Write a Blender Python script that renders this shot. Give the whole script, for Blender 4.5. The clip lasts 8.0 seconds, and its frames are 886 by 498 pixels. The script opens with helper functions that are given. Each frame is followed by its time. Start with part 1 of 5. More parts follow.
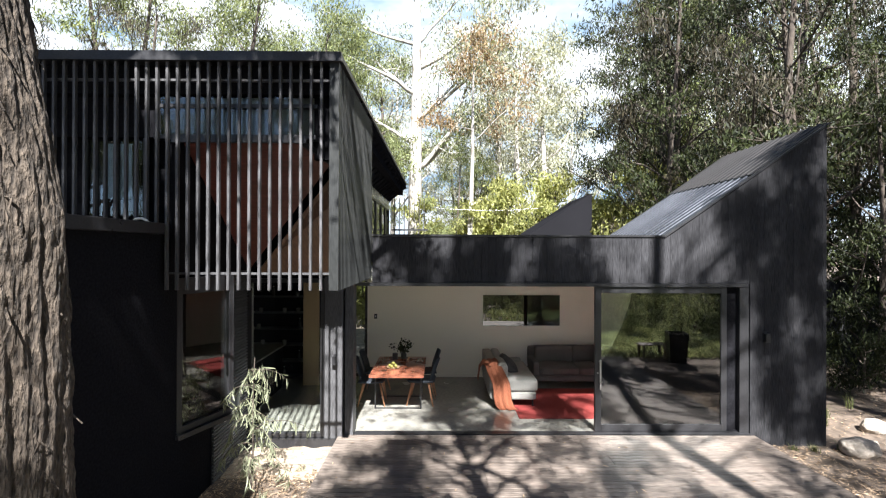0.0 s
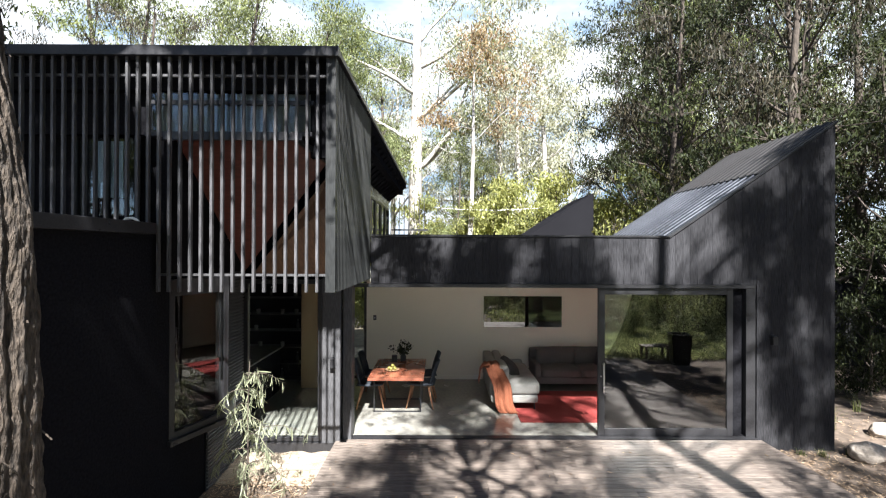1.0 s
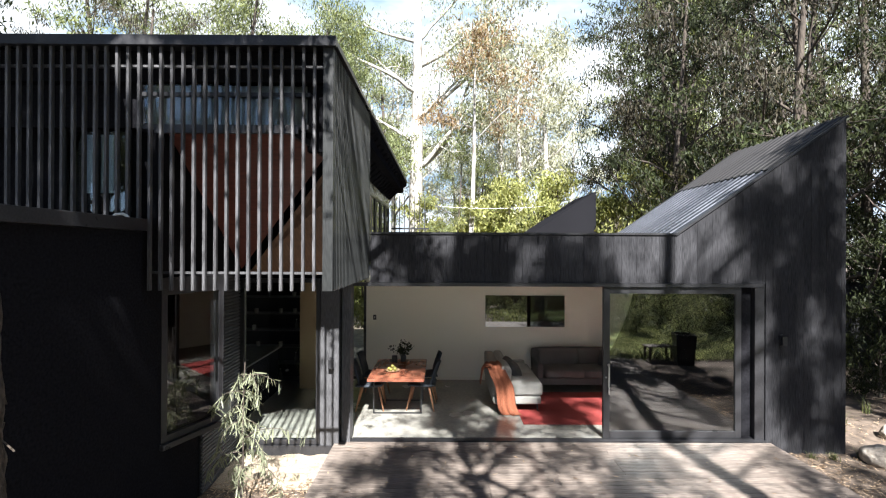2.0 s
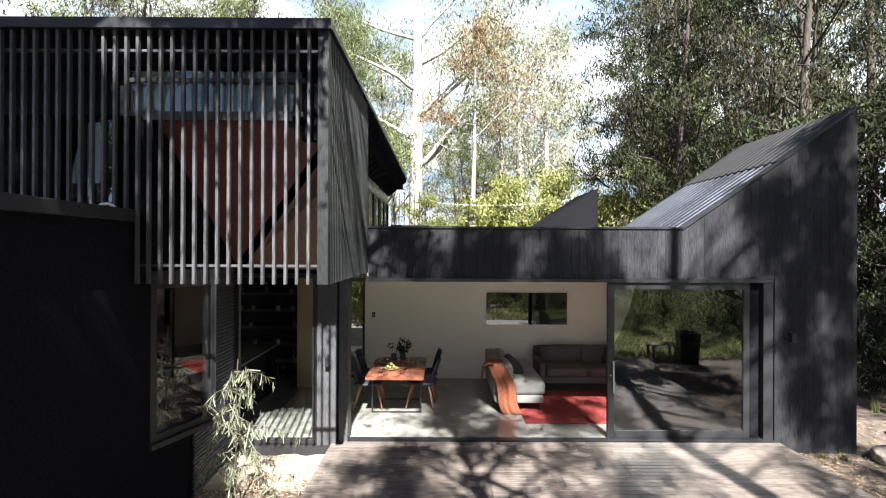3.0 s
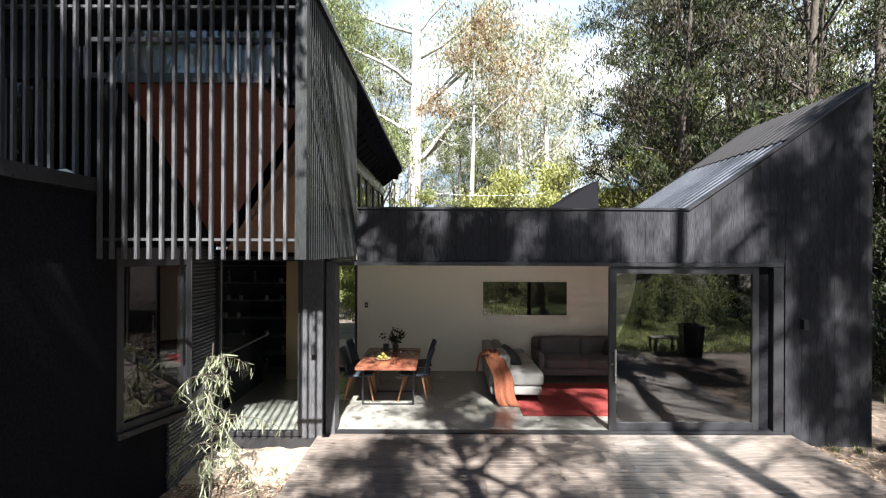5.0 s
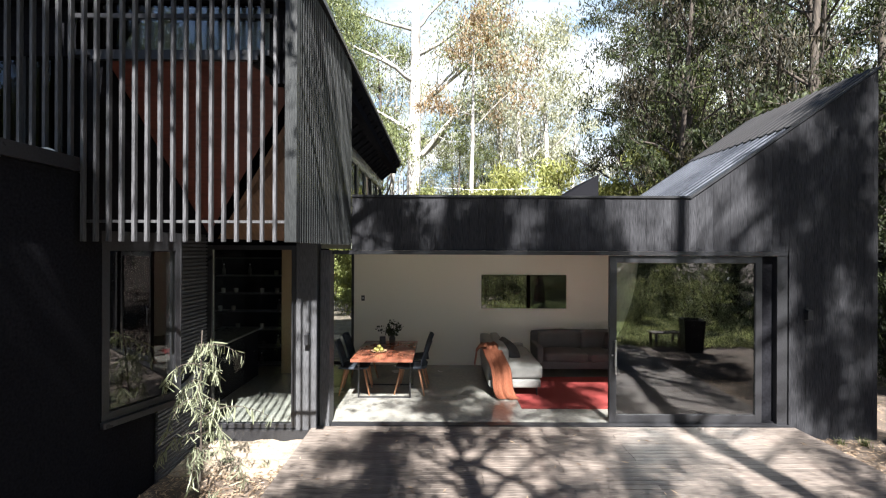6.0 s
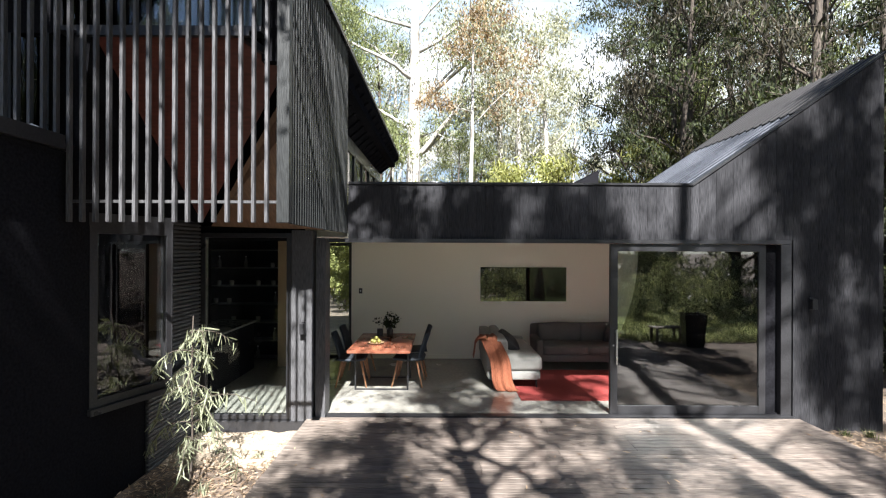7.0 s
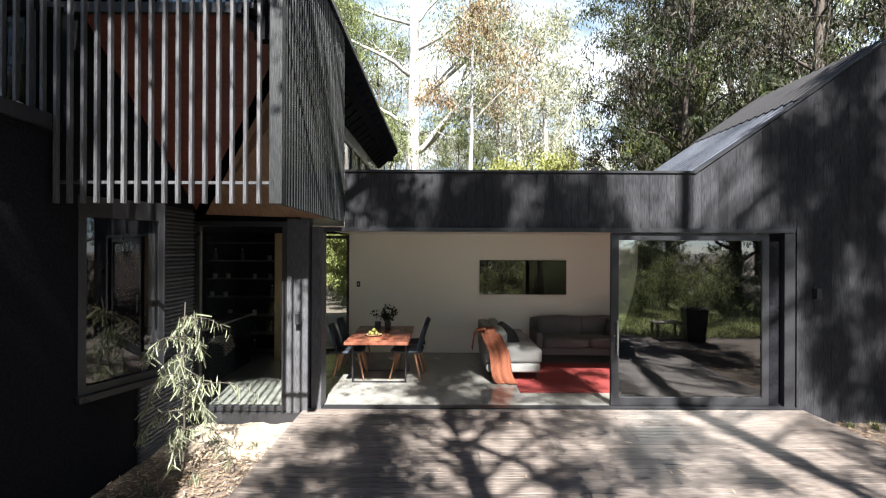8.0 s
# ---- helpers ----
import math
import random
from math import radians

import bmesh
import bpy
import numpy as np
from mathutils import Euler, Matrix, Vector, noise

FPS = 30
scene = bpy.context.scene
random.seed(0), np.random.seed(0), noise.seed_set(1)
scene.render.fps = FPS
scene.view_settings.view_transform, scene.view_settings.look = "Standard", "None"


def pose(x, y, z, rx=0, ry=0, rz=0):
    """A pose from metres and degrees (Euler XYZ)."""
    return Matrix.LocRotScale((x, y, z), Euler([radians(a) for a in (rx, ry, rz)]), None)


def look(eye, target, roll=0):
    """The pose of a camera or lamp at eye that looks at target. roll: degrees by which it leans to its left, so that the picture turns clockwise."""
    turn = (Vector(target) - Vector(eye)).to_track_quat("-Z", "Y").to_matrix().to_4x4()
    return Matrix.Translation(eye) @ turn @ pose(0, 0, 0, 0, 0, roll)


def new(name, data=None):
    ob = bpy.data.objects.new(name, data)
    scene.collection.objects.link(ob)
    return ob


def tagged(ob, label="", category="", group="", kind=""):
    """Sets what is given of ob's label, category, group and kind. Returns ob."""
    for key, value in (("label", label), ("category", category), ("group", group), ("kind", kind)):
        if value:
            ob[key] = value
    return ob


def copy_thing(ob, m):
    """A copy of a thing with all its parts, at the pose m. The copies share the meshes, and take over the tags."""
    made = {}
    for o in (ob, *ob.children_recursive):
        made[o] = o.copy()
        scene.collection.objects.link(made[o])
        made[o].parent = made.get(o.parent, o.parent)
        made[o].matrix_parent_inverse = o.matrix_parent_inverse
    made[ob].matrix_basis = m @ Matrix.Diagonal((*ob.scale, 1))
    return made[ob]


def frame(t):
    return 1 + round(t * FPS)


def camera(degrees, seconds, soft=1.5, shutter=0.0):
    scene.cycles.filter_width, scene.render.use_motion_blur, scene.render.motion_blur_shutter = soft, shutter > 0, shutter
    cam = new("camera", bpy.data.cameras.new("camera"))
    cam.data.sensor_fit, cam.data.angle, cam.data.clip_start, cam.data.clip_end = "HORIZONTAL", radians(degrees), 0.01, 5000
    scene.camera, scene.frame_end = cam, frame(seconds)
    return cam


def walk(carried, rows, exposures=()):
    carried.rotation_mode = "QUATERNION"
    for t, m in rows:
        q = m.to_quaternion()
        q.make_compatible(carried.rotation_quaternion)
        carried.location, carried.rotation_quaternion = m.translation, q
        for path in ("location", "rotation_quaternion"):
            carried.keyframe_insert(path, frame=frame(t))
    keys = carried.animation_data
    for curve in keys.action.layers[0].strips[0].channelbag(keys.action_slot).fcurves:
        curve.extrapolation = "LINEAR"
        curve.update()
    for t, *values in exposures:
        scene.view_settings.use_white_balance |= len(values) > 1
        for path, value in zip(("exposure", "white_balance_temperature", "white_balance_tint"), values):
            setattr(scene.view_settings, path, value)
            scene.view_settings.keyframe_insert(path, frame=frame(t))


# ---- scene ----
cam = camera(86.4, 8.0, soft=1.2)
METRES, EYE, TILT, LEAN, TURN = 1.6, 2.92, 0.0, 0.0, -0.3
ROWS = [
    (0.0, 0.0, 0.0, 0.0, -0.0, 0.15, -0.23),
    (0.5, 0.004, 0.0478, 0.0033, 0.02, 0.14, -0.24),
    (1.0, 0.0025, 0.0969, 0.005, 0.05, 0.15, -0.25),
    (1.5, -0.0023, 0.1502, 0.0012, 0.09, 0.13, -0.26),
    (3.0, 0.0003, 0.3275, -0.0619, 0.16, 0.1, -0.24),
    (3.5, 0.0114, 0.3886, -0.0961, 0.17, 0.08, -0.24),
    (4.0, 0.028, 0.4479, -0.1312, 0.19, 0.06, -0.24),
    (4.5, 0.0476, 0.5048, -0.171, 0.19, 0.05, -0.23),
    (6.0, 0.097, 0.6392, -0.3124, 0.2, 0.02, -0.25),
    (6.5, 0.1045, 0.6769, -0.3631, 0.19, 0.03, -0.25),
    (7.0, 0.1139, 0.7129, -0.4157, 0.18, 0.04, -0.25),
    (7.5, 0.1229, 0.7476, -0.4653, 0.17, 0.05, -0.24),
    (8.0, 0.1273, 0.7782, -0.5102, 0.15, 0.06, -0.23),
]
walk(cam, [(t, pose(0, 0, EYE, TILT, LEAN, TURN) @ pose(METRES * x, METRES * y, METRES * z, 90 + pitch, roll, yaw)) for t, x, y, z, yaw, pitch, roll in ROWS])

# ---- world, sun, exposure ----
SUN_EL, SUN_AZ = 48.0, 172.0
world = bpy.data.worlds.new("sky")
scene.world = world
world.use_nodes = True
wn = world.node_tree
bg = wn.nodes["Background"]
sky = wn.nodes.new("ShaderNodeTexSky")
sky.sky_type = 'NISHITA'
sky.sun_disc = False
sky.sun_elevation, sky.sun_rotation = radians(SUN_EL), radians(SUN_AZ)
sky.air_density, sky.dust_density, sky.ozone_density = 0.5, 0.25, 1.0
wn.links.new(sky.outputs[0], bg.inputs[0])
bg.inputs[1].default_value = 0.05
sun = new("sun", bpy.data.lights.new("sun", 'SUN'))
sun.data.energy, sun.data.angle, sun.data.color = 5.0, radians(0.55), (1.0, 0.985, 0.97)
ce = math.cos(radians(SUN_EL))
SUN_DIR = Vector((ce * math.sin(radians(SUN_AZ)), ce * math.cos(radians(SUN_AZ)), math.sin(radians(SUN_EL))))
sun.matrix_world = look(SUN_DIR * 40, (0, 0, 0))
scene.view_settings.exposure = 2.3


# ---- materials ----
def nodes_of(name):
    m = bpy.data.materials.new(name)
    m.use_nodes = True
    nt = m.node_tree
    return m, nt, nt.nodes["Principled BSDF"]


def mixed(nt, fac, a, b, blend='MIX'):
    n = nt.nodes.new("ShaderNodeMix")
    n.data_type, n.blend_type = 'RGBA', blend
    for sock, v in ((n.inputs[0], fac), (n.inputs[6], a), (n.inputs[7], b)):
        if hasattr(v, "is_output"):
            nt.links.new(v, sock)
        elif isinstance(v, (int, float)):
            sock.default_value = v
        else:
            sock.default_value = (*v, 1)
    return n.outputs[2]


def noise_of(nt, scale, stretch=(1, 1, 1), detail=4.0, coord="Object"):
    tc = nt.nodes.new("ShaderNodeTexCoord")
    mp = nt.nodes.new("ShaderNodeMapping")
    mp.inputs["Scale"].default_value = stretch
    no = nt.nodes.new("ShaderNodeTexNoise")
    no.inputs["Scale"].default_value, no.inputs["Detail"].default_value = scale, detail
    nt.links.new(tc.outputs[coord], mp.inputs[0])
    nt.links.new(mp.outputs[0], no.inputs[0])
    return no.outputs[0]


def ramp(nt, fac, lo, hi):
    n = nt.nodes.new("ShaderNodeMapRange")
    n.inputs[1].default_value, n.inputs[2].default_value = lo, hi
    nt.links.new(fac, n.inputs[0])
    return n.outputs[0]


def surface(name, dark, light, rough=0.6, coarse=1.5, fine=30.0, stretch=(1, 1, 1), bump=0.2, metal=0.0,
            piece_var=0.0, stain=None, spec=0.5, rough_var=0.12, relief=0.01):
    """Two scales of variation: coarse blotches and fine grain, with relief from the grain."""
    m, nt, p = nodes_of(name)
    big = ramp(nt, noise_of(nt, coarse), 0.3, 0.7)
    small = ramp(nt, noise_of(nt, fine, stretch, 6.0), 0.3, 0.7)
    col = mixed(nt, small, dark, light)
    half = nt.nodes.new("ShaderNodeMath")
    half.operation = 'MULTIPLY'
    half.inputs[1].default_value = 0.4
    nt.links.new(big, half.inputs[0])
    col = mixed(nt, half.outputs[0], col, dark)
    if stain:
        spots = ramp(nt, noise_of(nt, coarse * 2.7, (1, 1, 0.6)), 0.56, 0.7)
        col = mixed(nt, spots, col, stain)
    if piece_var:
        info = nt.nodes.new("ShaderNodeObjectInfo")
        v = nt.nodes.new("ShaderNodeMapRange")
        v.inputs[3].default_value, v.inputs[4].default_value = 1 - piece_var, 1 + piece_var
        nt.links.new(info.outputs["Random"], v.inputs[0])
        hsv = nt.nodes.new("ShaderNodeHueSaturation")
        nt.links.new(v.outputs[0], hsv.inputs["Value"])
        nt.links.new(col, hsv.inputs["Color"])
        col = hsv.outputs[0]
    nt.links.new(col, p.inputs["Base Color"])
    r = nt.nodes.new("ShaderNodeMapRange")
    r.inputs[3].default_value, r.inputs[4].default_value = max(0.03, rough - rough_var), min(1, rough + rough_var)
    nt.links.new(big, r.inputs[0])
    nt.links.new(r.outputs[0], p.inputs["Roughness"])
    p.inputs["Metallic"].default_value = metal
    p.inputs["Specular IOR Level"].default_value = spec
    if bump:
        b = nt.nodes.new("ShaderNodeBump")
        b.inputs["Strength"].default_value, b.inputs["Distance"].default_value = bump, relief
        nt.links.new(small, b.inputs["Height"])
        nt.links.new(b.outputs[0], p.inputs["Normal"])
    return m


def leafage(name, dark, light, through_light=0.35, rough=0.45):
    """Leaf colours that differ leaf by leaf, with light coming through."""
    m, nt, p = nodes_of(name)
    geo = nt.nodes.new("ShaderNodeNewGeometry")
    col = mixed(nt, geo.outputs["Random Per Island"], dark, light)
    tone = nt.nodes.new("ShaderNodeMapRange")
    tone.inputs[1].default_value, tone.inputs[2].default_value = 0.35, 0.65
    tone.inputs[3].default_value, tone.inputs[4].default_value = 0.55, 1.4
    nt.links.new(noise_of(nt, 0.9), tone.inputs[0])
    hsv = nt.nodes.new("ShaderNodeHueSaturation")
    nt.links.new(tone.outputs[0], hsv.inputs["Value"])
    nt.links.new(col, hsv.inputs["Color"])
    col = hsv.outputs[0]
    nt.links.new(col, p.inputs["Base Color"])
    p.inputs["Roughness"].default_value = rough
    p.inputs["Specular IOR Level"].default_value = 0.25
    tr = nt.nodes.new("ShaderNodeBsdfTranslucent")
    nt.links.new(mixed(nt, 1.0, col, (1.0, 0.95, 0.5), 'MULTIPLY'), tr.inputs[0])
    mx = nt.nodes.new("ShaderNodeMixShader")
    mx.inputs[0].default_value = through_light
    nt.links.new(p.outputs[0], mx.inputs[1])
    nt.links.new(tr.outputs[0], mx.inputs[2])
    nt.links.new(mx.outputs[0], nt.nodes["Material Output"].inputs[0])
    return m


def pane_glass(name, ior=1.6, tint=(0.92, 0.96, 0.95)):
    m = bpy.data.materials.new(name)
    m.use_nodes = True
    nt = m.node_tree
    nt.nodes.remove(nt.nodes["Principled BSDF"])
    fr = nt.nodes.new("ShaderNodeFresnel")
    fr.inputs[0].default_value = ior
    ts = nt.nodes.new("ShaderNodeBsdfTransparent")
    ts.inputs[0].default_value = (*tint, 1)
    gl = nt.nodes.new("ShaderNodeBsdfGlossy")
    gl.inputs["Roughness"].default_value = 0.01
    mx = nt.nodes.new("ShaderNodeMixShader")
    nt.links.new(fr.outputs[0], mx.inputs[0])
    nt.links.new(ts.outputs[0], mx.inputs[1])
    nt.links.new(gl.outputs[0], mx.inputs[2])
    nt.links.new(mx.outputs[0], nt.nodes["Material Output"].inputs[0])
    return m


def dark_glass(name):
    m, nt, p = nodes_of(name)
    p.inputs["Base Color"].default_value = (0.012, 0.009, 0.008, 1)
    p.inputs["Roughness"].default_value = 0.004
    p.inputs["IOR"].default_value = 2.1
    return m


M_BLACK = surface("black_stained_timber", (0.018, 0.018, 0.0195), (0.068, 0.068, 0.074), 0.7, 0.8, 16.0, (9, 9, 0.5), 0.3, piece_var=0.12, spec=0.04)
# One batten black twice: M_BATTEN raised for sun, M_SIDE lowered for shade.
M_BATTEN = surface("black_batten_sunlit", (0.045, 0.045, 0.047), (0.13, 0.13, 0.136), 0.5, 1.0, 14.0, (10, 10, 0.8), 0.2, piece_var=0.15, spec=0.2)
M_SIDE = surface("black_batten_shaded", (0.011, 0.012, 0.012), (0.034, 0.036, 0.036), 0.4, 1.0, 14.0, (10, 10, 0.8), 0.2, piece_var=0.15, spec=0.4)
M_METAL = surface("black_powder_coat", (0.016, 0.016, 0.0175), (0.036, 0.036, 0.039), 0.36, 1.2, 60.0, bump=0.05)
M_RIBBED = surface("black_ribbed_panel", (0.015, 0.015, 0.016), (0.045, 0.045, 0.05), 0.5, 1.0, 22.0, (0.6, 0.6, 9), 0.6)
M_DARKWALL = surface("near_black_wall", (0.009, 0.009, 0.0105), (0.019, 0.019, 0.022), 0.8, 0.7, 40.0, bump=0.1, spec=0.0)
M_DECK = surface("weathered_deck_timber", (0.05, 0.04, 0.034), (0.285, 0.236, 0.2), 0.62, 1.1, 7.0, (0.9, 16, 16), 0.35, piece_var=0.2, stain=(0.11, 0.085, 0.072))
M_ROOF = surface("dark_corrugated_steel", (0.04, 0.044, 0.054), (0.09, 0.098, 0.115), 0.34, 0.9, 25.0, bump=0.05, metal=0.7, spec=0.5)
M_ROOFMATT = surface("dull_corrugated_steel", (0.012, 0.0115, 0.012), (0.034, 0.033, 0.033), 0.6, 1.4, 16.0, (0.5, 6, 6), 0.1, metal=0.0, spec=0.3)
M_RED = surface("red_brown_plywood", (0.10, 0.03, 0.024), (0.20, 0.062, 0.046), 0.45, 0.9, 5.0, (1.5, 1.5, 9), 0.1)
M_BROWN = surface("brown_plywood", (0.13, 0.075, 0.045), (0.26, 0.15, 0.09), 0.5, 0.9, 5.0, (9, 1.5, 1.5), 0.1)
M_WHITE = surface("white_plaster", (0.78, 0.755, 0.645), (0.85, 0.83, 0.73), 0.7, 0.6, 50.0, bump=0.04)
M_CONC = surface("polished_concrete", (0.22, 0.215, 0.19), (0.315, 0.305, 0.27), 0.18, 0.9, 18.0, bump=0.02, stain=(0.2, 0.2, 0.185))
# Pale blue for the curtains and for the painted sky reflection upstairs.
M_PALEBLUE = surface("pale_blue_cloth_and_sky_glint", (0.42, 0.52, 0.66), (0.60, 0.69, 0.80), 0.8, 1.5, 40.0, (6, 6, 0.4), 0.1)
M_GLASS = pane_glass("window_glass", 1.6)
M_BAY = pane_glass("bay_glass", 2.2)
M_TINT = pane_glass("tinted_door_glass", 2.6, (0.8, 0.86, 0.86))
M_TABLE = surface("red_timber_tabletop", (0.17, 0.058, 0.035), (0.33, 0.12, 0.07), 0.28, 1.5, 4.0, (14, 1.2, 10), 0.08)
M_OAK = surface("warm_oak", (0.36, 0.17, 0.09), (0.52, 0.27, 0.15), 0.45, 2.0, 6.0, (12, 12, 1.2), 0.1)
M_NAVY = surface("dark_blue_felt", (0.02, 0.026, 0.035), (0.045, 0.055, 0.07), 0.85, 4.0, 120.0, bump=0.3)
M_SOFA = surface("light_grey_weave", (0.22, 0.22, 0.205), (0.38, 0.375, 0.35), 0.9, 3.0, 150.0, bump=0.5)
M_GREY = surface("charcoal_weave", (0.085, 0.08, 0.076), (0.16, 0.152, 0.144), 0.9, 3.0, 150.0, bump=0.5)
M_THROW = surface("orange_knit", (0.17, 0.052, 0.024), (0.29, 0.095, 0.045), 0.9, 4.0, 90.0, (1, 1, 0.3), 0.6)
M_CUSH = surface("dark_check_cloth", (0.02, 0.02, 0.022), (0.09, 0.09, 0.09), 0.9, 6.0, 50.0, bump=0.4)
M_RUG = surface("red_wool_rug", (0.2, 0.022, 0.02), (0.33, 0.045, 0.038), 0.95, 2.0, 160.0, bump=0.7)
M_POT = surface("dark_stoneware", (0.035, 0.035, 0.035), (0.10, 0.095, 0.09), 0.5, 8.0, 60.0)
M_LEMON = surface("yellow_fruit_skin", (0.22, 0.21, 0.05), (0.34, 0.31, 0.09), 0.45, 9.0, 60.0)
M_BOWL = surface("tan_ceramic", (0.40, 0.26, 0.14), (0.52, 0.36, 0.22), 0.4, 6.0, 40.0)
M_STEEL = surface("brushed_steel", (0.45, 0.45, 0.46), (0.62, 0.62, 0.62), 0.3, 3.0, 60.0, (1, 1, 8), 0.05, metal=1.0)
M_BLKGLASS = dark_glass("black_mirror_glass")
M_GROUND = surface("forest_soil", (0.06, 0.045, 0.034), (0.17, 0.13, 0.10), 0.95, 0.35, 6.0, bump=0.8, stain=(0.07, 0.055, 0.04))
M_SAND = surface("pale_gravel", (0.22, 0.175, 0.125), (0.40, 0.33, 0.25), 0.95, 1.5, 60.0, bump=0.8)
M_STONE = surface("weathered_sandstone", (0.26, 0.22, 0.18), (0.46, 0.41, 0.35), 0.9, 3.0, 22.0, bump=0.7)
M_BARK = surface("fibrous_grey_bark", (0.026, 0.02, 0.0155), (0.175, 0.136, 0.103), 0.95, 3.2, 17.0, (4, 4, 1.1), 1.0, relief=0.03)
M_PALEBARK = surface("smooth_white_gum_bark", (0.27, 0.25, 0.225), (0.55, 0.53, 0.49), 0.8, 0.6, 4.0, (2, 2, 0.5), 0.3, stain=(0.14, 0.12, 0.10))
M_DKBARK = surface("dark_brown_bark", (0.04, 0.032, 0.026), (0.12, 0.095, 0.075), 0.95, 1.2, 7.0, (4, 4, 0.8), 0.8)
M_LITTER = leafage("dry_leaf_litter", (0.10, 0.06, 0.035), (0.48, 0.36, 0.25), 0.1, 0.8)
L_GUM = leafage("grey_green_gum_leaf", (0.06, 0.08, 0.035), (0.26, 0.29, 0.13), 0.4)
# Green lowered towards black for the deep shade within the crowns.
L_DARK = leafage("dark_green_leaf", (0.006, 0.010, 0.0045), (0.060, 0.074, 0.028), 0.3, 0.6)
L_LIME = leafage("yellow_green_leaf", (0.15, 0.175, 0.05), (0.42, 0.42, 0.17), 0.42)
L_RUST = leafage("rusty_brown_leaf", (0.16, 0.10, 0.055), (0.36, 0.27, 0.16), 0.35)
# Far crowns: haze and glare lightened into the leaf colour.
L_PALE = leafage("hazed_olive_gum_leaf", (0.19, 0.20, 0.14), (0.50, 0.50, 0.40), 0.42)
# Olive lowered likewise, with crown shade in its colour.
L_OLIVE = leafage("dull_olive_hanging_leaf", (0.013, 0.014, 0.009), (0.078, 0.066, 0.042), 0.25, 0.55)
# Pale end whitened for sun highlights, dark end lowered for shaded leaves.
L_GARDEN = leafage("soft_green_garden_leaf", (0.05, 0.07, 0.035), (0.54, 0.59, 0.44), 0.36)
L_SAP = leafage("pale_sapling_leaf", (0.08, 0.095, 0.055), (0.37, 0.39, 0.27), 0.3)


# ---- mesh helpers ----
def obj(name, bm, mat, parent=None, smooth=False):
    me = bpy.data.meshes.new(name)
    bmesh.ops.recalc_face_normals(bm, faces=bm.faces)
    bm.to_mesh(me)
    bm.free()
    me.materials.append(mat)
    if smooth:
        for f in me.polygons:
            f.use_smooth = True
    ob = new(name, me)
    ob.parent = parent
    return ob


def part(name, bm, mat, parent, label="", smooth=False):
    return tagged(obj(name, bm, mat, parent, smooth), label)


def struct(name, bm, mat, label, category, kind="structure"):
    return tagged(obj(name, bm, mat), label, category, kind=kind)


def holder(name, label, category, m=None, group=""):
    ob = new(name)
    ob.empty_display_size = 0.1
    if m:
        ob.matrix_world = m
    return tagged(ob, label, category, group)


def box(bm, x0, x1, y0, y1, z0, z1, bevel=0.0):
    vs = [bm.verts.new((x, y, z)) for x in (x0, x1) for y in (y0, y1) for z in (z0, z1)]
    fs = [bm.faces.new([vs[i] for i in q]) for q in ((0, 1, 3, 2), (4, 6, 7, 5), (0, 4, 5, 1), (2, 3, 7, 6), (0, 2, 6, 4), (1, 5, 7, 3))]
    if bevel:
        es = list({e for f in fs for e in f.edges})
        bmesh.ops.bevel(bm, geom=es, offset=bevel, segments=2, affect='EDGES', profile=0.6)
    return bm


def boxes(*dims, bevel=0.0):
    bm = bmesh.new()
    for d in dims:
        box(bm, *d, bevel=bevel)
    return bm


def solid(bm, loop, shift):
    """A closed prism: the loop of points and the same loop shifted."""
    a = [bm.verts.new(p) for p in loop]
    b = [bm.verts.new(Vector(p) + Vector(shift)) for p in loop]
    bm.faces.new(a)
    bm.faces.new(b[::-1])
    for i in range(len(a)):
        j = (i + 1) % len(a)
        bm.faces.new((a[i], b[i], b[j], a[j]))
    return bm


def bar(bm, p, q, w, d=None, bevel=0.0):
    """A square bar from p to q."""
    p, q = Vector(p), Vector(q)
    d = d or w
    r = (q - p).to_track_quat('Z', 'Y').to_matrix()
    loop = [p + r @ Vector((x * w / 2, y * d / 2, 0)) for x, y in ((-1, -1), (1, -1), (1, 1), (-1, 1))]
    return solid(bm, loop, q - p)


def lathe(bm, profile, n=20, at=(0, 0, 0)):
    rings = []
    for r, z in profile:
        rings.append([bm.verts.new((at[0] + r * math.cos(2 * math.pi * k / n), at[1] + r * math.sin(2 * math.pi * k / n), at[2] + z)) for k in range(n)])
    for a, b in zip(rings, rings[1:]):
        for k in range(n):
            bm.faces.new((a[k], a[(k + 1) % n], b[(k + 1) % n], b[k]))
    bm.faces.new(rings[0][::-1])
    bm.faces.new(rings[-1])
    return bm


def tubes(paths, sides=7):
    """Verts and faces of tapered tubes along (points, radii)."""
    verts, faces = [], []
    for pts, rad in paths:
        base = len(verts)
        n = len(pts)
        for i, (p, r) in enumerate(zip(pts, rad)):
            t = Vector(pts[min(i + 1, n - 1)]) - Vector(pts[max(i - 1, 0)])
            q = t.to_track_quat('Z', 'Y').to_matrix()
            for k in range(sides):
                a = 2 * math.pi * k / sides
                verts.append(Vector(p) + q @ Vector((r * math.cos(a), r * math.sin(a), 0)))
        for i in range(n - 1):
            for k in range(sides):
                k2 = (k + 1) % sides
                faces.append((base + i * sides + k, base + i * sides + k2, base + (i + 1) * sides + k2, base + (i + 1) * sides + k))
        faces.append(tuple(base + (n - 1) * sides + k for k in range(sides)))
        faces.append(tuple(base + k for k in reversed(range(sides))))
    return verts, faces


